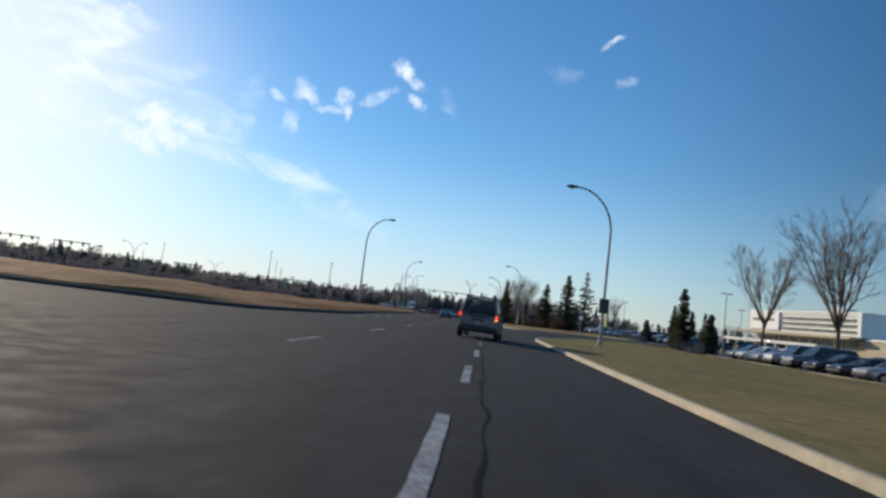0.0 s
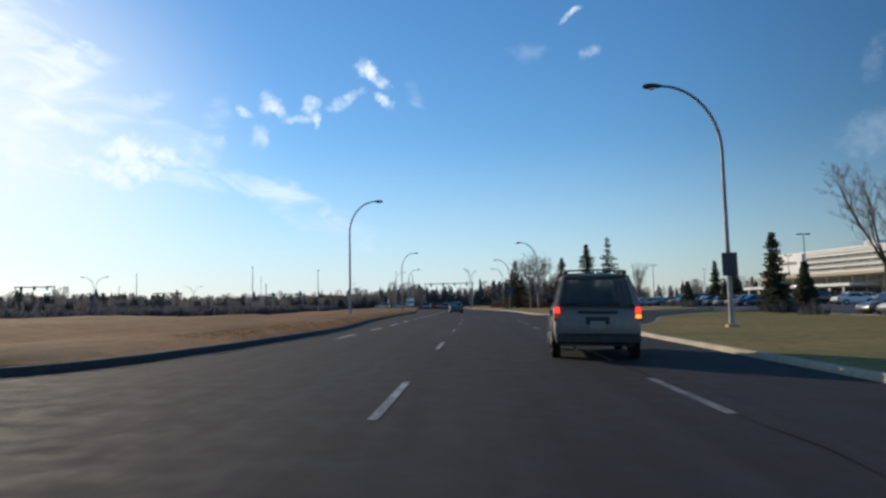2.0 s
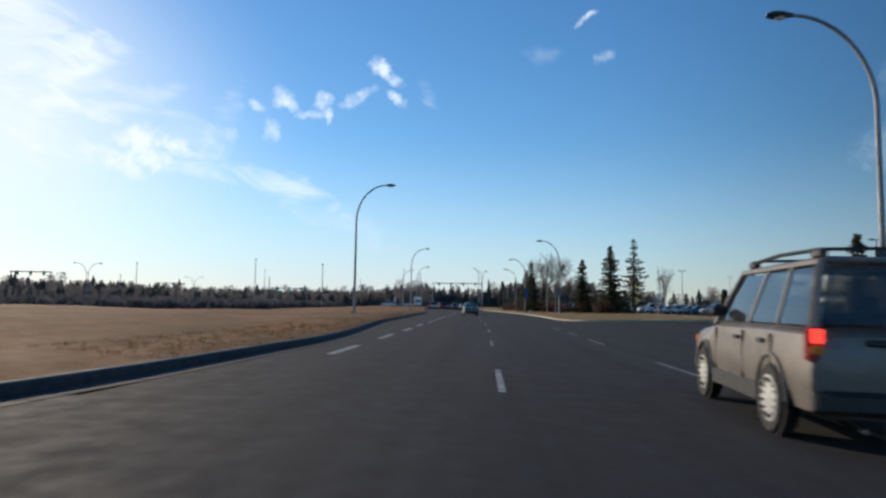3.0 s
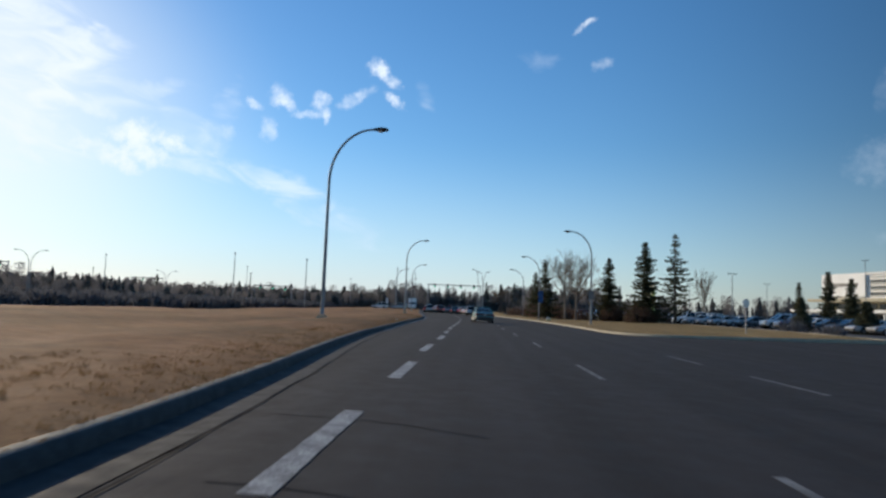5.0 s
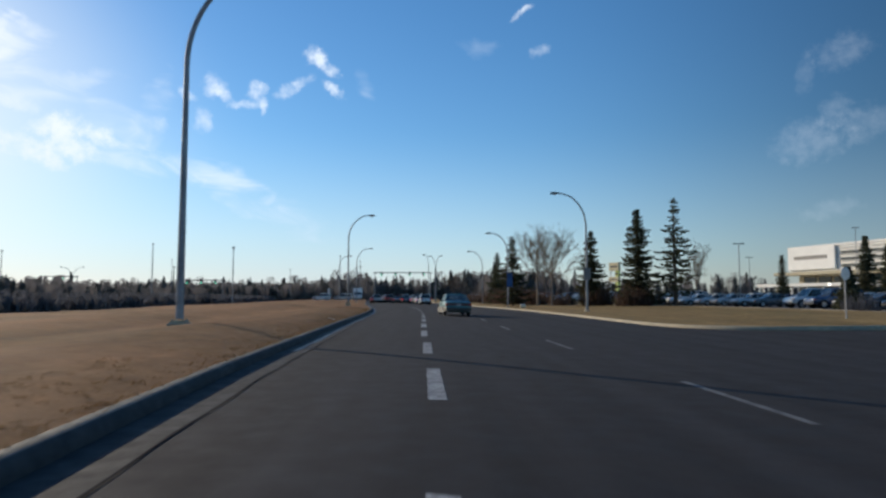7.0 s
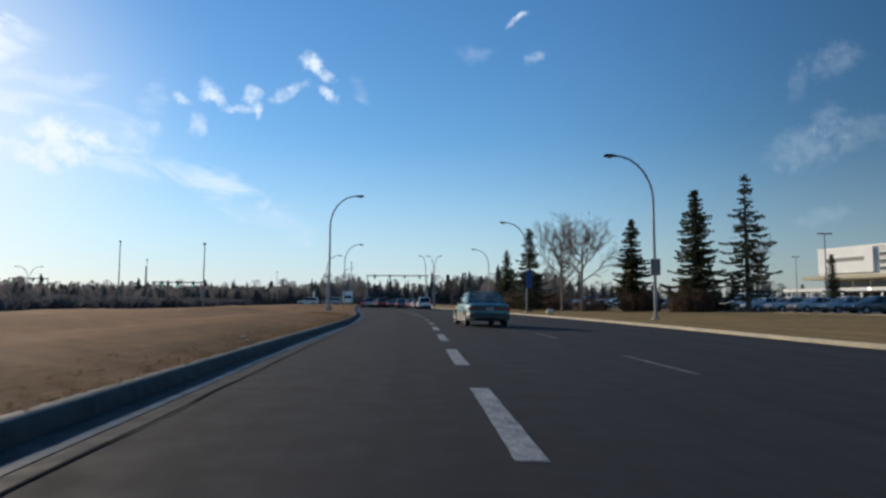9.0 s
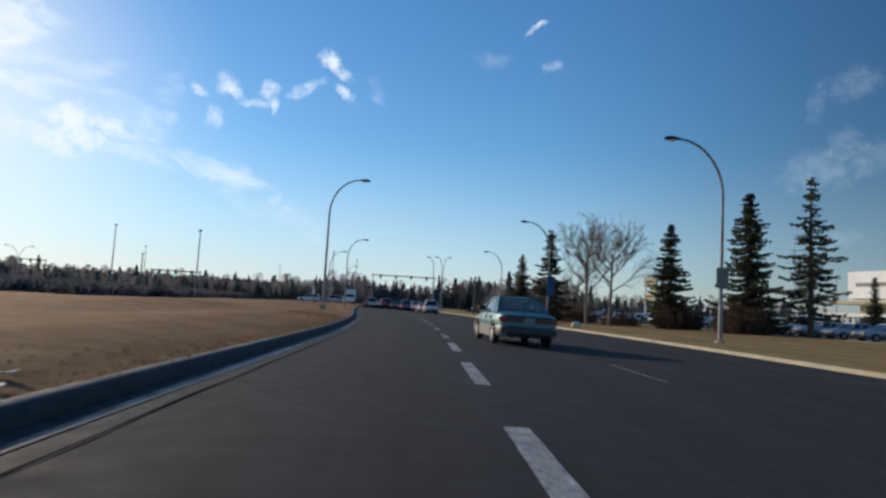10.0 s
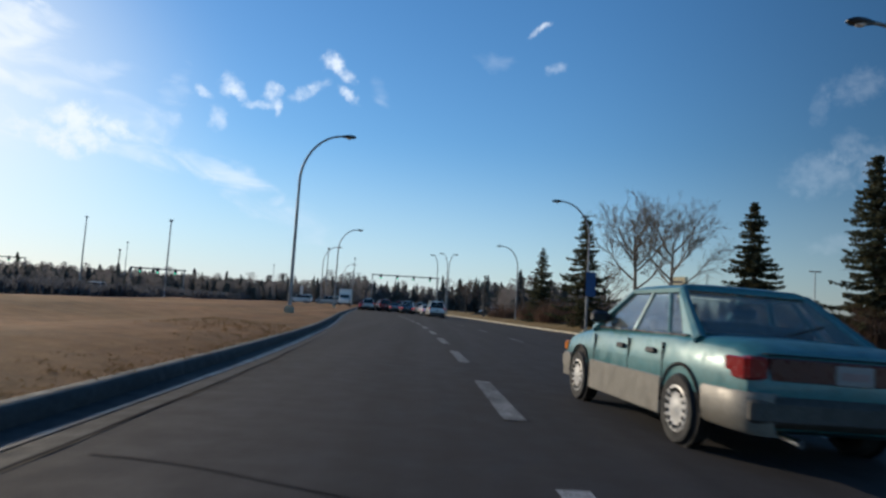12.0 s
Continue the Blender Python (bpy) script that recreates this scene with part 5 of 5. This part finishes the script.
def spruce_soup(h, r, seed, bare=0.0, dense=1.0, low=0.06):
    """Needle clumps on tiers of drooping branches with upturned tips. bare: how gappy it is."""
    rng = random.Random(seed)
    s = Soup()
    z = h * low
    v, f = s.v, s.f
    while z < h * 0.985:
        u = z / h
        env = r * (1 - u) ** 0.8 * (0.8 + 0.2 * min(1, u / 0.15)) * rng.uniform(0.62, 1.15) + 0.14
        n = max(4, int((10 if u < 0.7 else 7) * dense))
        a0 = rng.uniform(0, 6.28)
        for k in range(n):
            if rng.random() < 0.1 + bare * 0.35:
                continue
            a = a0 + 2 * math.pi * k / n + rng.uniform(-0.3, 0.3)
            ln = env * rng.uniform(0.55, 1.2)
            ca, sa = math.cos(a), math.sin(a)
            zb = z + rng.uniform(-0.5, 0.5) * h * 0.016
            droop = rng.uniform(0.3, 0.55)
            m = max(3, int(ln / 0.1))
            for i in range(m):
                t = (i + rng.uniform(0.1, 0.9)) / m
                if t < bare * 0.5 and rng.random() < 0.85:
                    continue
                d = ln * t
                zz = zb - ln * droop * t + ln * (droop * 0.75) * t ** 3
                wide = (0.1 + 0.2 * math.sin(min(1.0, t * 1.25) * 2.6)) * (0.5 + 0.6 * ln / r)
                for _ in range(4):
                    sx, sy = rng.uniform(-1, 1) * wide, rng.uniform(-0.5, 0.5) * 0.2
                    cx, cy = ca * (d + sy) - sa * sx, sa * (d + sy) + ca * sx
                    q = rng.uniform(0.06, 0.15) * (0.8 + 0.3 * ln / r)
                    b = len(v)
                    ang = rng.uniform(0, 6.28)
                    v.append((cx + q * math.cos(ang), cy + q * math.sin(ang), zz + rng.uniform(0.0, 0.07)))
                    v.append((cx + q * math.cos(ang + 2.2), cy + q * math.sin(ang + 2.2), zz + rng.uniform(-0.02, 0.05)))
                    v.append((cx + q * math.cos(ang + 4.1) * 0.8, cy + q * math.sin(ang + 4.1) * 0.8, zz - rng.uniform(0.05, 0.22)))
                    f.append((b, b + 1, b + 2))
        z += h * 0.029 * rng.uniform(0.7, 1.25) * (1 + bare * 0.45) * (1.0 if u < 0.8 else 0.75)
    return s


def spruce(x, y, z, h, r, seed, label, bare=0.0, dense=1.0, low=0.06):
    t = thing("spruce_tree", label, "tree", "spruces beside the road", at=pose(x, y, z))
    rng = random.Random(seed + 100)
    lean = rng.uniform(-0.01, 0.01) * h
    trunk = Soup().tube([(0, 0, -0.3), (lean * 0.3, 0, h * 0.4), (lean, 0, h * 0.97)], [h * 0.018 + 0.03, h * 0.012 + 0.02, 0.02], 8)
    tr = part("trunk", trunk, M_BARK, t, smooth=50)
    br = Soup()
    for k in range(int(34 * (1 + bare))):
        u = rng.uniform(low, 0.92)
        a, ln = rng.uniform(0, 6.28), r * (1 - u) ** 0.85 * rng.uniform(0.6, 1.0)
        zz = u * h
        br.tube([(0, 0, zz), (ln * 0.5 * math.cos(a), ln * 0.5 * math.sin(a), zz - ln * 0.18), (ln * math.cos(a), ln * math.sin(a), zz - ln * 0.2)], [0.035, 0.022, 0.008], 4, caps=False)
    part("branch_frame", br, M_BARK, t)["kind"] = "stuff"
    part("crown", spruce_soup(h, r, seed, bare, dense, low), M_NEEDLE, t)
    return t


DARK_SPRUCE = "dense dark green spruce with layered drooping branches on the lawn"
spruce(17.9, 127.6, 0.2, 10.9, 3.2, 1, DARK_SPRUCE, 0.12, 1.3)
spruce(20.9, 124.6, 0.2, 11.8, 2.9, 2, "tall thin spruce with sparse gappy branches on the lawn", 0.6, 0.9, 0.14)
spruce(14.5, 134.5, 0.2, 9.1, 2.5, 3, DARK_SPRUCE, 0.2, 1.25)
spruce(6.9, 148.5, 0.1, 9.9, 3.0, 4, "open-branched spruce behind a street lamp", 0.4, 1.1)
spruce(7.4, 172, 0.1, 9.1, 2.7, 5, DARK_SPRUCE, 0.3)
spruce(21.4, 65.2, -0.1, 6.2, 1.4, 6, "slim young spruce at the corner of the entrance", 0.2, 1.1, 0.02)
spruce(25.2, 68.4, -0.1, 4.1, 1.1, 7, "small bushy spruce at the edge of the car park", 0.1, 1.1, 0.02)
spruce(34.7, 114.7, 0.1, 6.8, 1.4, 8, "slim spruce on a car park island", 0.3, 1.0, 0.03)
spruce(38.5, 117, 0.1, 6.2, 1.4, 9, "slim spruce on a car park island", 0.3, 1.0, 0.03)
spruce(59, 172, 0.1, 9.0, 1.9, 10, DARK_SPRUCE, 0.3)
spruce(28.5, 108, 0.1, 3.6, 1.2, 13, "small bushy spruce at the edge of the car park", 0.2, 1.0, 0.02)
spruce(31.5, 102, 0.1, 3.2, 1.2, 14, "small bushy spruce at the edge of the car park", 0.2, 1.0, 0.02)


def fan_tree(x, y, z, h, half, fork, seed, label, material, vase=True, limb_count=9):
    """A leafless tree whose limbs sweep from a low fork out to an open crown."""
    rng = random.Random(seed)
    t = thing("bare_tree", label, "tree", "leafless trees", at=pose(x, y, z))
    trunk, limbs, twigs = Soup(), Soup(), Soup()
    lean = rng.uniform(-0.15, 0.15)
    top = h * (fork + (0.06 if vase else 0.4))
    trunk.tube([(0, 0, -0.2), (lean * 0.4, 0, top * 0.5), (lean, 0, top)], [h * 0.017, h * 0.013, h * 0.008], 8, caps=False)

    def spray(p, d, ln, r, level):
        """A crooked shoot that forks again."""
        path, rad, q, dd = [Vector(p)], [r], Vector(p), Vector(d).normalized()
        for i in range(3):
            dd = (dd + Vector((rng.uniform(-1, 1), rng.uniform(-1, 1), rng.uniform(-0.6, 0.8))) * 0.17).normalized()
            q = q + dd * ln / 3
            path.append(q.copy())
            rad.append(r * (1 - 0.25 * (i + 1)) + 0.003)
        (limbs if level < 2 else twigs).tube(path, rad, 4 if level < 2 else 3, caps=False)
        if level < 3:
            for k in range(4):
                a = rng.uniform(0, 6.28)
                side = dd.cross(Vector((math.cos(a), math.sin(a), 0.4))).normalized()
                tilt = rng.uniform(0.3, 0.75)
                spray(path[rng.choice((1, 2, 2, 3))], dd * math.cos(tilt) + side * math.sin(tilt) + Vector((0, 0, 0.15 if vase else 0.02)), ln * rng.uniform(0.5, 0.75), max(r * 0.5, 0.008), level + 1)

    for k in range(limb_count):
        a = 2 * math.pi * k / limb_count * 1.618 * 1.5 + rng.uniform(-0.3, 0.3)
        u = (k + 0.5) / limb_count
        reach = half * (0.25 + 0.62 * math.sqrt(1 - u) if not vase else math.sqrt(rng.uniform(0.05, 0.62)))
        zb = h * (fork + (rng.uniform(-0.03, 0.05) if vase else 0.38 * u))
        zt = h * (rng.uniform(0.72, 0.9) if vase else 0.6 + 0.28 * u)
        b = Vector((lean * zb / top, 0, zb))
        e = Vector((reach * math.cos(a), reach * math.sin(a), zt))
        c = Vector((e.x * (0.5 if vase else 0.62), e.y * (0.5 if vase else 0.62), zb + (zt - zb) * (0.42 if vase else 0.4)))
        pts = [b * (1 - w) ** 2 + c * (2 * w * (1 - w)) + e * w * w + Vector((rng.uniform(-1, 1), rng.uniform(-1, 1), 0)) * (0.07 * (w > 0)) for w in (i / 7 for i in range(8))]
        r0 = h * 0.0075
        limbs.tube(pts, [r0 * (1 - 0.8 * i / 7) + 0.005 for i in range(8)], 5, caps=False)
        for i in (2, 3, 4, 4, 5, 5, 6, 6, 7, 7):
            d = (pts[min(i + 1, 7)] - pts[i - 1]).normalized()
            ang = rng.uniform(0, 6.28)
            side = d.cross(Vector((math.cos(ang), math.sin(ang), 0.3))).normalized()
            tilt = rng.uniform(0.3, 0.6) if vase else rng.uniform(0.35, 0.85)
            spray(pts[i], d * math.cos(tilt) + side * math.sin(tilt), h * rng.uniform(0.1, 0.16), max(r0 * 0.55 * (1 - 0.1 * i), 0.012), 1)
    part("trunk", trunk, material, t, smooth=50)
    part("limb_frame", limbs, material, t)["kind"] = "stuff"
    part("twig_mass", twigs, M_TWIG, t)["kind"] = "stuff"
    return t


fan_tree(9.4, 142.5, 0.15, 10.4, 3.3, 0.28, 21, "leafless pale-barked tree with a fan of fine twigs", M_BIRCH, False, 11)
fan_tree(10.4, 138, 0.15, 9.2, 3.3, 0.3, 22, "leafless pale-barked tree with spreading limbs", M_BIRCH, False, 9)
fan_tree(28.0, 62.8, -0.1, 10.6, 3.4, 0.3, 23, "leafless tree with upswept branches among parked cars", M_BARK)
fan_tree(27.6, 49.0, -0.15, 11.8, 3.6, 0.27, 24, "leafless tree with upswept branches behind parked cars", M_BARK, True, 11)
fan_tree(29.3, 139, 0.15, 7.5, 1.5, 0.3, 26, "thin leafless tree in the car park", M_BARK, True, 6)
fan_tree(17, 178, 0.15, 8, 2.6, 0.28, 28, "leafless tree with fine brown twigs", M_BARK, False, 8)
fan_tree(3, 246, 0.1, 8, 2.6, 0.28, 29, "leafless tree with fine brown twigs", M_BARK, False, 8)


def brush(name, spots, seed, material, label, thick=1.0):
    """Leafless shrubs as masses of thin arching shoots with side twigs."""
    rng = random.Random(seed)
    s = Soup()
    v, f = s.v, s.f
    for x, y, z, rad, h, n in spots:
        for _ in range(n):
            a, d = rng.uniform(0, 6.28), rad * math.sqrt(rng.random())
            px, py = x + d * math.cos(a) * 0.75, y + d * math.sin(a) * 0.75
            hh = h * rng.uniform(0.3, 1.0) * (1 - 0.5 * (d / rad) ** 2)
            b = rng.uniform(0, 6.28)
            lx, ly = (0.25 * math.cos(a) * d / rad + rng.uniform(-0.35, 0.35)) * hh, (0.25 * math.sin(a) * d / rad + rng.uniform(-0.35, 0.35)) * hh
            w = rng.uniform(0.012, 0.03) * thick
            cx, cy = w * math.cos(b), w * math.sin(b)
            k = len(v)
            v += [(px - cx, py - cy, z - 0.1), (px + cx, py + cy, z - 0.1), (px + lx * 0.45 + cx, py + ly * 0.45 + cy, z + hh * 0.6), (px + lx * 0.45 - cx, py + ly * 0.45 - cy, z + hh * 0.6), (px + lx * 1.3, py + ly * 1.3, z + hh * 0.97)]
            f += [(k, k + 1, k + 2, k + 3), (k + 3, k + 2, k + 4)]
            for _ in range(3):
                t = rng.uniform(0.3, 0.85)
                qx, qy, qz = px + lx * t * 0.9, py + ly * t * 0.9, z + hh * t
                ex, ey, ez = qx + rng.uniform(-0.3, 0.3) * hh, qy + rng.uniform(-0.3, 0.3) * hh, qz + rng.uniform(0.05, 0.3) * hh
                k = len(v)
                v += [(qx - cx * 0.7, qy - cy * 0.7, qz), (qx + cx * 0.7, qy + cy * 0.7, qz), (ex, ey, ez)]
                f.append((k, k + 1, k + 2))
    tagged(part(name, s, material), label, "shrubs", kind="stuff")


brush("shrubs", [(17.0, 126.4, 0.2, 2.6, 2.9, 750), (15, 133.6, 0.2, 2.4, 3.0, 700), (12.4, 141, 0.2, 2.5, 2.2, 400), (10.6, 150, 0.2, 2.5, 2.8, 500), (9.5, 156, 0.2, 3, 2.8, 700), (8, 166, 0.2, 3, 3.2, 700), (7.5, 176, 0.2, 3, 3.4, 700), (5, 190, 0.2, 3, 2.5, 500), (12, 170, 0.2, 4, 2.8, 700), (21, 133, 0.2, 2, 2.0, 400), (13, 166, 0.2, 3, 2.0, 500)], 31, M_SHRUB, "leafless brown shrubs under the spruces")
brush("shrubs", [(21.5, 64.5, -0.1, 1.6, 1.5, 250), (24, 94, 0.15, 1.6, 1.3, 200), (20.5, 58, -0.08, 1.2, 1.2, 160), (24, 100, 0.2, 1.5, 1.6, 200)], 32, M_BRUSH, "dark leafless shrubs at the car park edge")


def tree_belt(name, seed, line, count, hmin, hmax, depth, label, material, fat=0.2, bare_share=0.35):
    """A far belt of conifers and leafless trees with an uneven skyline."""
    rng = random.Random(seed)
    s, b_s = Soup(), Soup()
    seg = [math.hypot(b[0] - a[0], b[1] - a[1]) for a, b in zip(line, line[1:])]
    for _ in range(count):
        d = d0 = rng.uniform(0, sum(seg))
        for (a, b), l in zip(zip(line, line[1:]), seg):
            if d <= l:
                break
            d -= l
        x, y = a[0] + (b[0] - a[0]) * d / l, a[1] + (b[1] - a[1]) * d / l
        x, y = x + rng.uniform(-depth, depth), y + rng.uniform(-depth, depth)
        swell = 0.72 + 0.5 * noise.noise(Vector((d0 * 0.045, seed, 0.3))) + 0.3 * noise.noise(Vector((d0 * 0.2, seed, 7.3)))
        h = (hmin + (hmax - hmin) * rng.random() ** 1.6) * max(0.35, swell + 0.25)
        if hmax < 1:    # heights given as a share of the distance: an even, low skyline
            h = (1.0 + 0.0228 * math.hypot(x + 6, y - 70)) * (0.7 + hmin * rng.random() + hmax * (swell - 0.72)) * (1.28 if rng.random() < 0.03 else 1.0)
            if x + 6.5 < -0.6 * (y - 75):
                h *= 1.22
        if rng.random() < bare_share:
            r = h * rng.uniform(0.28, 0.45)
            for _ in range(420):
                u, an, rr = rng.uniform(0.12, 1.0), rng.uniform(0, 6.28), math.sqrt(rng.random())
                w = r * math.sin(math.pi * min(0.97, 0.12 + u * 0.8)) ** 0.7 * rr * (0.7 + 0.3 * math.sin(an * 3 + h))
                px, py, pz = x + w * math.cos(an), y + w * math.sin(an), h * u
                q = rng.uniform(0.05, 0.17) * h / 6
                b_s.add([(px - q, py, pz), (px + q * 0.6, py + q * 0.5, pz + q * 0.4), (px + rng.uniform(-q, q) * 0.6, py, pz + q * 1.5)], [(0, 1, 2)])
            continue
        r = h * fat * rng.uniform(0.8, 1.4)
        layers = 11
        for k in range(layers):
            u = k / layers
            rr, z0 = r * (1 - u) ** 0.8 * rng.uniform(0.6, 1.25) + 0.08, h * u
            n = 11
            a0 = rng.uniform(0, 6.28)
            bb = len(s.v)
            s.v.append((x + rng.uniform(-0.1, 0.1), y, z0 + h * 0.15))
            for i in range(n):
                q = rr * (1.0 if i % 2 else 0.35) * rng.uniform(0.6, 1.25)
                s.v.append((x + q * math.cos(a0 + 6.2832 * i / n), y + q * math.sin(a0 + 6.2832 * i / n), z0 + rng.uniform(-0.22, 0.12) * rr))
            s.f.extend((bb, bb + 1 + i, bb + 1 + (i + 1) % n) for i in range(n))
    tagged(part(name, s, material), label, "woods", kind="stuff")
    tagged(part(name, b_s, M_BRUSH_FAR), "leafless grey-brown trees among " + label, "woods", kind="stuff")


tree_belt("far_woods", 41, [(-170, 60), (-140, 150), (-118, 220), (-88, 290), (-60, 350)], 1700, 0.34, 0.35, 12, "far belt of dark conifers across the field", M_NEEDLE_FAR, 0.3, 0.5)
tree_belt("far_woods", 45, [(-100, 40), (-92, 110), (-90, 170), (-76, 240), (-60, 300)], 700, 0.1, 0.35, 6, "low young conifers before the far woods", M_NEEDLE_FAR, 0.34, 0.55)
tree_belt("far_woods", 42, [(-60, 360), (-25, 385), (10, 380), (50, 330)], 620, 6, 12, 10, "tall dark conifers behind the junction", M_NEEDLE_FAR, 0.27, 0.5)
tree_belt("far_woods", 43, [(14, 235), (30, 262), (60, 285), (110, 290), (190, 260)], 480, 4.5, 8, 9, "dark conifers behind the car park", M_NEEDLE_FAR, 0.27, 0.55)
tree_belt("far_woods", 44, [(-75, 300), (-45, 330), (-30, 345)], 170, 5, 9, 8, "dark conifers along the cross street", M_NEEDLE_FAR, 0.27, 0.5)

spruce(-135, 300, -0.2, 10.8, 2.4, 15, "lone spruce standing above the brush across the field", 0.1, 1.0, 0.02)


def brush_belt():
    rng = random.Random(51)
    spots = []
    for line in ([(-90, 30), (-46, 31), (-44, 60), (-44, 110), (-46, 150), (-50, 200), (-58, 260), (-62, 300)], [(-95, 40), (-54, 42), (-52, 110), (-56, 180), (-66, 260)]):
        for a, b in zip(line, line[1:]):
            n = int(math.hypot(b[0] - a[0], b[1] - a[1]) / 2.2)
            for i in range(n):
                k = i / n
                spots.append((a[0] + (b[0] - a[0]) * k + rng.uniform(-3, 3), a[1] + (b[1] - a[1]) * k, -0.25, 2.8, rng.uniform(1.9, 2.7), 190))
    brush("brush_belt", spots, 52, M_BRUSH, "long grey-brown belt of leafless brush beyond the lawn", 6.0)


brush_belt()

# ---- the large building ----


def building():
    """Long facade towards the road, from its far corner at y = 228 back towards the start."""
    t = thing("office_building", "long white office building with striped upper storeys and a sign panel", "building", at=pose(92, 228, 0.2, 0, 0, 12))
    # local: facade on x = 0 facing -x, running towards -y
    ln = 49.0
    part("wall", Soup().box(0.6, 30, -ln, 0, 7.4, 14.0, 0.05), M_WALL_WHITE, t, "white upper wall")
    part("wall", Soup().box(2.5, 30, -ln + 1, -1, 0, 7.4, 0.05), M_WALL_TAN, t, "tan ground storeys")
    part("parapet", Soup().box(0.3, 30.3, -ln - 0.3, 0.3, 13.6, 14.2, 0.05), M_WALL_WHITE, t)
    sp = part("sign_panel", Soup().box(-0.1, 0.6, -15.5, -0.2, 8.0, 13.7, 0.05), M_WHITE, t, "large blank white sign panel")
    part("bar", Soup().box(-0.16, -0.102, -13.2, -2.4, 10.7, 11.6), M_SIGN_GREY, sp)
    for z in (8.3, 9.9, 11.5):
        w = part("window", Soup().box(0.45, 0.61, -ln + 1.6, -16.6, z, z + 0.75, 0.02), M_WINDOW_STRIP, t, "long dark window strip")
        part("sill", Soup().box(0.2, 0.62, -ln + 1.6, -16.6, z - 0.16, z - 0.02, 0.03), M_WALL_WHITE, w)
    for z in (13.0,):
        part("ledge", Soup().box(0.2, 0.62, -ln + 1.6, -16.6, z, z + 0.2, 0.03), M_WALL_WHITE, t)
    part("canopy", Soup().box(-2.5, 3, -ln + 1, 2.5, 6.6, 7.4, 0.06), M_WALL_TAN, t, "tan projecting canopy")
    part("canopy", Soup().box(-6, 3, -40, 5, 3.6, 4.4, 0.06), M_WALL_WHITE, t, "white lower canopy")
    for k in range(9):
        y = -3 - 4.8 * k
        part("window", Soup().box(2.3, 2.52, y - 3.9, y, 0.6, 3.2, 0.03), M_WINDOW_STRIP, t, "dark shopfront pane")
        part("window", Soup().box(2.3, 2.52, y - 3.9, y, 4.8, 6.2, 0.03), M_WINDOW_STRIP, t, "dark upper pane")
    for k in range(9):
        y = 3 - 5.0 * k
        part("column", Soup().box(-5.4, -5.0, y - 0.2, y + 0.2, -0.3, 3.6), M_WALL_WHITE, t)
    for k in (1,):
        part("canopy_lamp", Soup().box(-6.08, -6.0, -8 - 12 * k, -7.3 - 12 * k, 3.7, 4.3, 0.02), M_HEAD, t, "lit lamp")
    part("roof_plant", Soup().box(3, 7, -39, -35.5, 14.0, 15.5, 0.05), M_WALL_WHITE, t)
    part("end_frame", Soup().box(-0.1, 0.6, -ln, -ln + 1.4, 7.4, 14.0, 0.05), M_WALL_WHITE, t)
    part("wing", Soup().box(1.5, 26, -ln - 24, -ln, 0, 7.0, 0.05), M_WALL_TAN, t, "lower tan wing")
    part("wing_roof_edge", Soup().box(1.2, 26.3, -ln - 24.3, -ln - 0.02, 6.6, 7.2, 0.04), M_WALL_WHITE, t)
    part("roof_plant", Soup().box(12, 20, -30, -20, 14.0, 15.2, 0.05), M_WALL_TAN, t)


building()

# ---- grass along the kerbs ----


def tufts(name, spots, seed, material, label):
    """Short blades of dead grass in small bunches: x, y, z, height, blades."""
    rng = random.Random(seed)
    s = Soup()
    v, f = s.v, s.f
    for x, y, z, h, n in spots:
        for _ in range(n):
            px, py = x + rng.uniform(-0.09, 0.09), y + rng.uniform(-0.09, 0.09)
            a, hh = rng.uniform(0, 6.28), h * rng.uniform(0.5, 1.2)
            lx, ly = rng.uniform(-0.8, 0.8) * hh, rng.uniform(-0.8, 0.8) * hh
            w = 0.005
            cx, cy = w * math.cos(a), w * math.sin(a)
            b = len(v)
            v += [(px - cx, py - cy, z - 0.03), (px + cx, py + cy, z - 0.03), (px + lx * 0.4, py + ly * 0.4, z + hh * 0.65), (px + lx, py + ly, z + hh * rng.uniform(0.75, 1.0))]
            f += [(b, b + 1, b + 2), (b, b + 2, b + 3)]
    tagged(part(name, s, material), label, "grass", kind="stuff")


def verge_grass():
    rng = random.Random(61)
    spots = []
    for _ in range(4500):
        y = rng.uniform(33, 112)
        d = 0.02 + 2.6 * rng.random() ** 1.8
        x = gutter_left(y) - KERB_BACK - d
        spots.append((x, y, road_z(x, y) + left_lawn_z(d), rng.uniform(0.018, 0.042), 7))
    tufts("verge_grass", spots, 62, M_BLADE, "dead orange-brown grass blades leaning over the kerb")


verge_grass()


def litter(x, y, turn, w, d):
    """A crumpled scrap of white paper lying in the grass."""
    t = thing("paper_scrap", "small crumpled scrap of white paper in the dry grass", "litter", "scraps of paper", at=pose(x, y, road_z(gutter_left(y) - 0.5, y) + left_lawn_z(gutter_left(y) - KERB_BACK - x) + 0.02, 0, 0, turn))
    rng = random.Random(int(turn))
    s = Soup()
    s.loft([[(w * u, d * v, 0.02 + rng.uniform(-0.02, 0.03)) for u in (-0.5, -0.1, 0.3, 0.5)] for v in (-0.5, 0.0, 0.5)], closed=False)
    part("sheet", s, M_WHITE, t)


litter(-9.75, 84.3, 20, 0.13, 0.1)
litter(-9.55, 83.9, 70, 0.08, 0.06)
litter(-10.9, 92.5, 130, 0.1, 0.09)
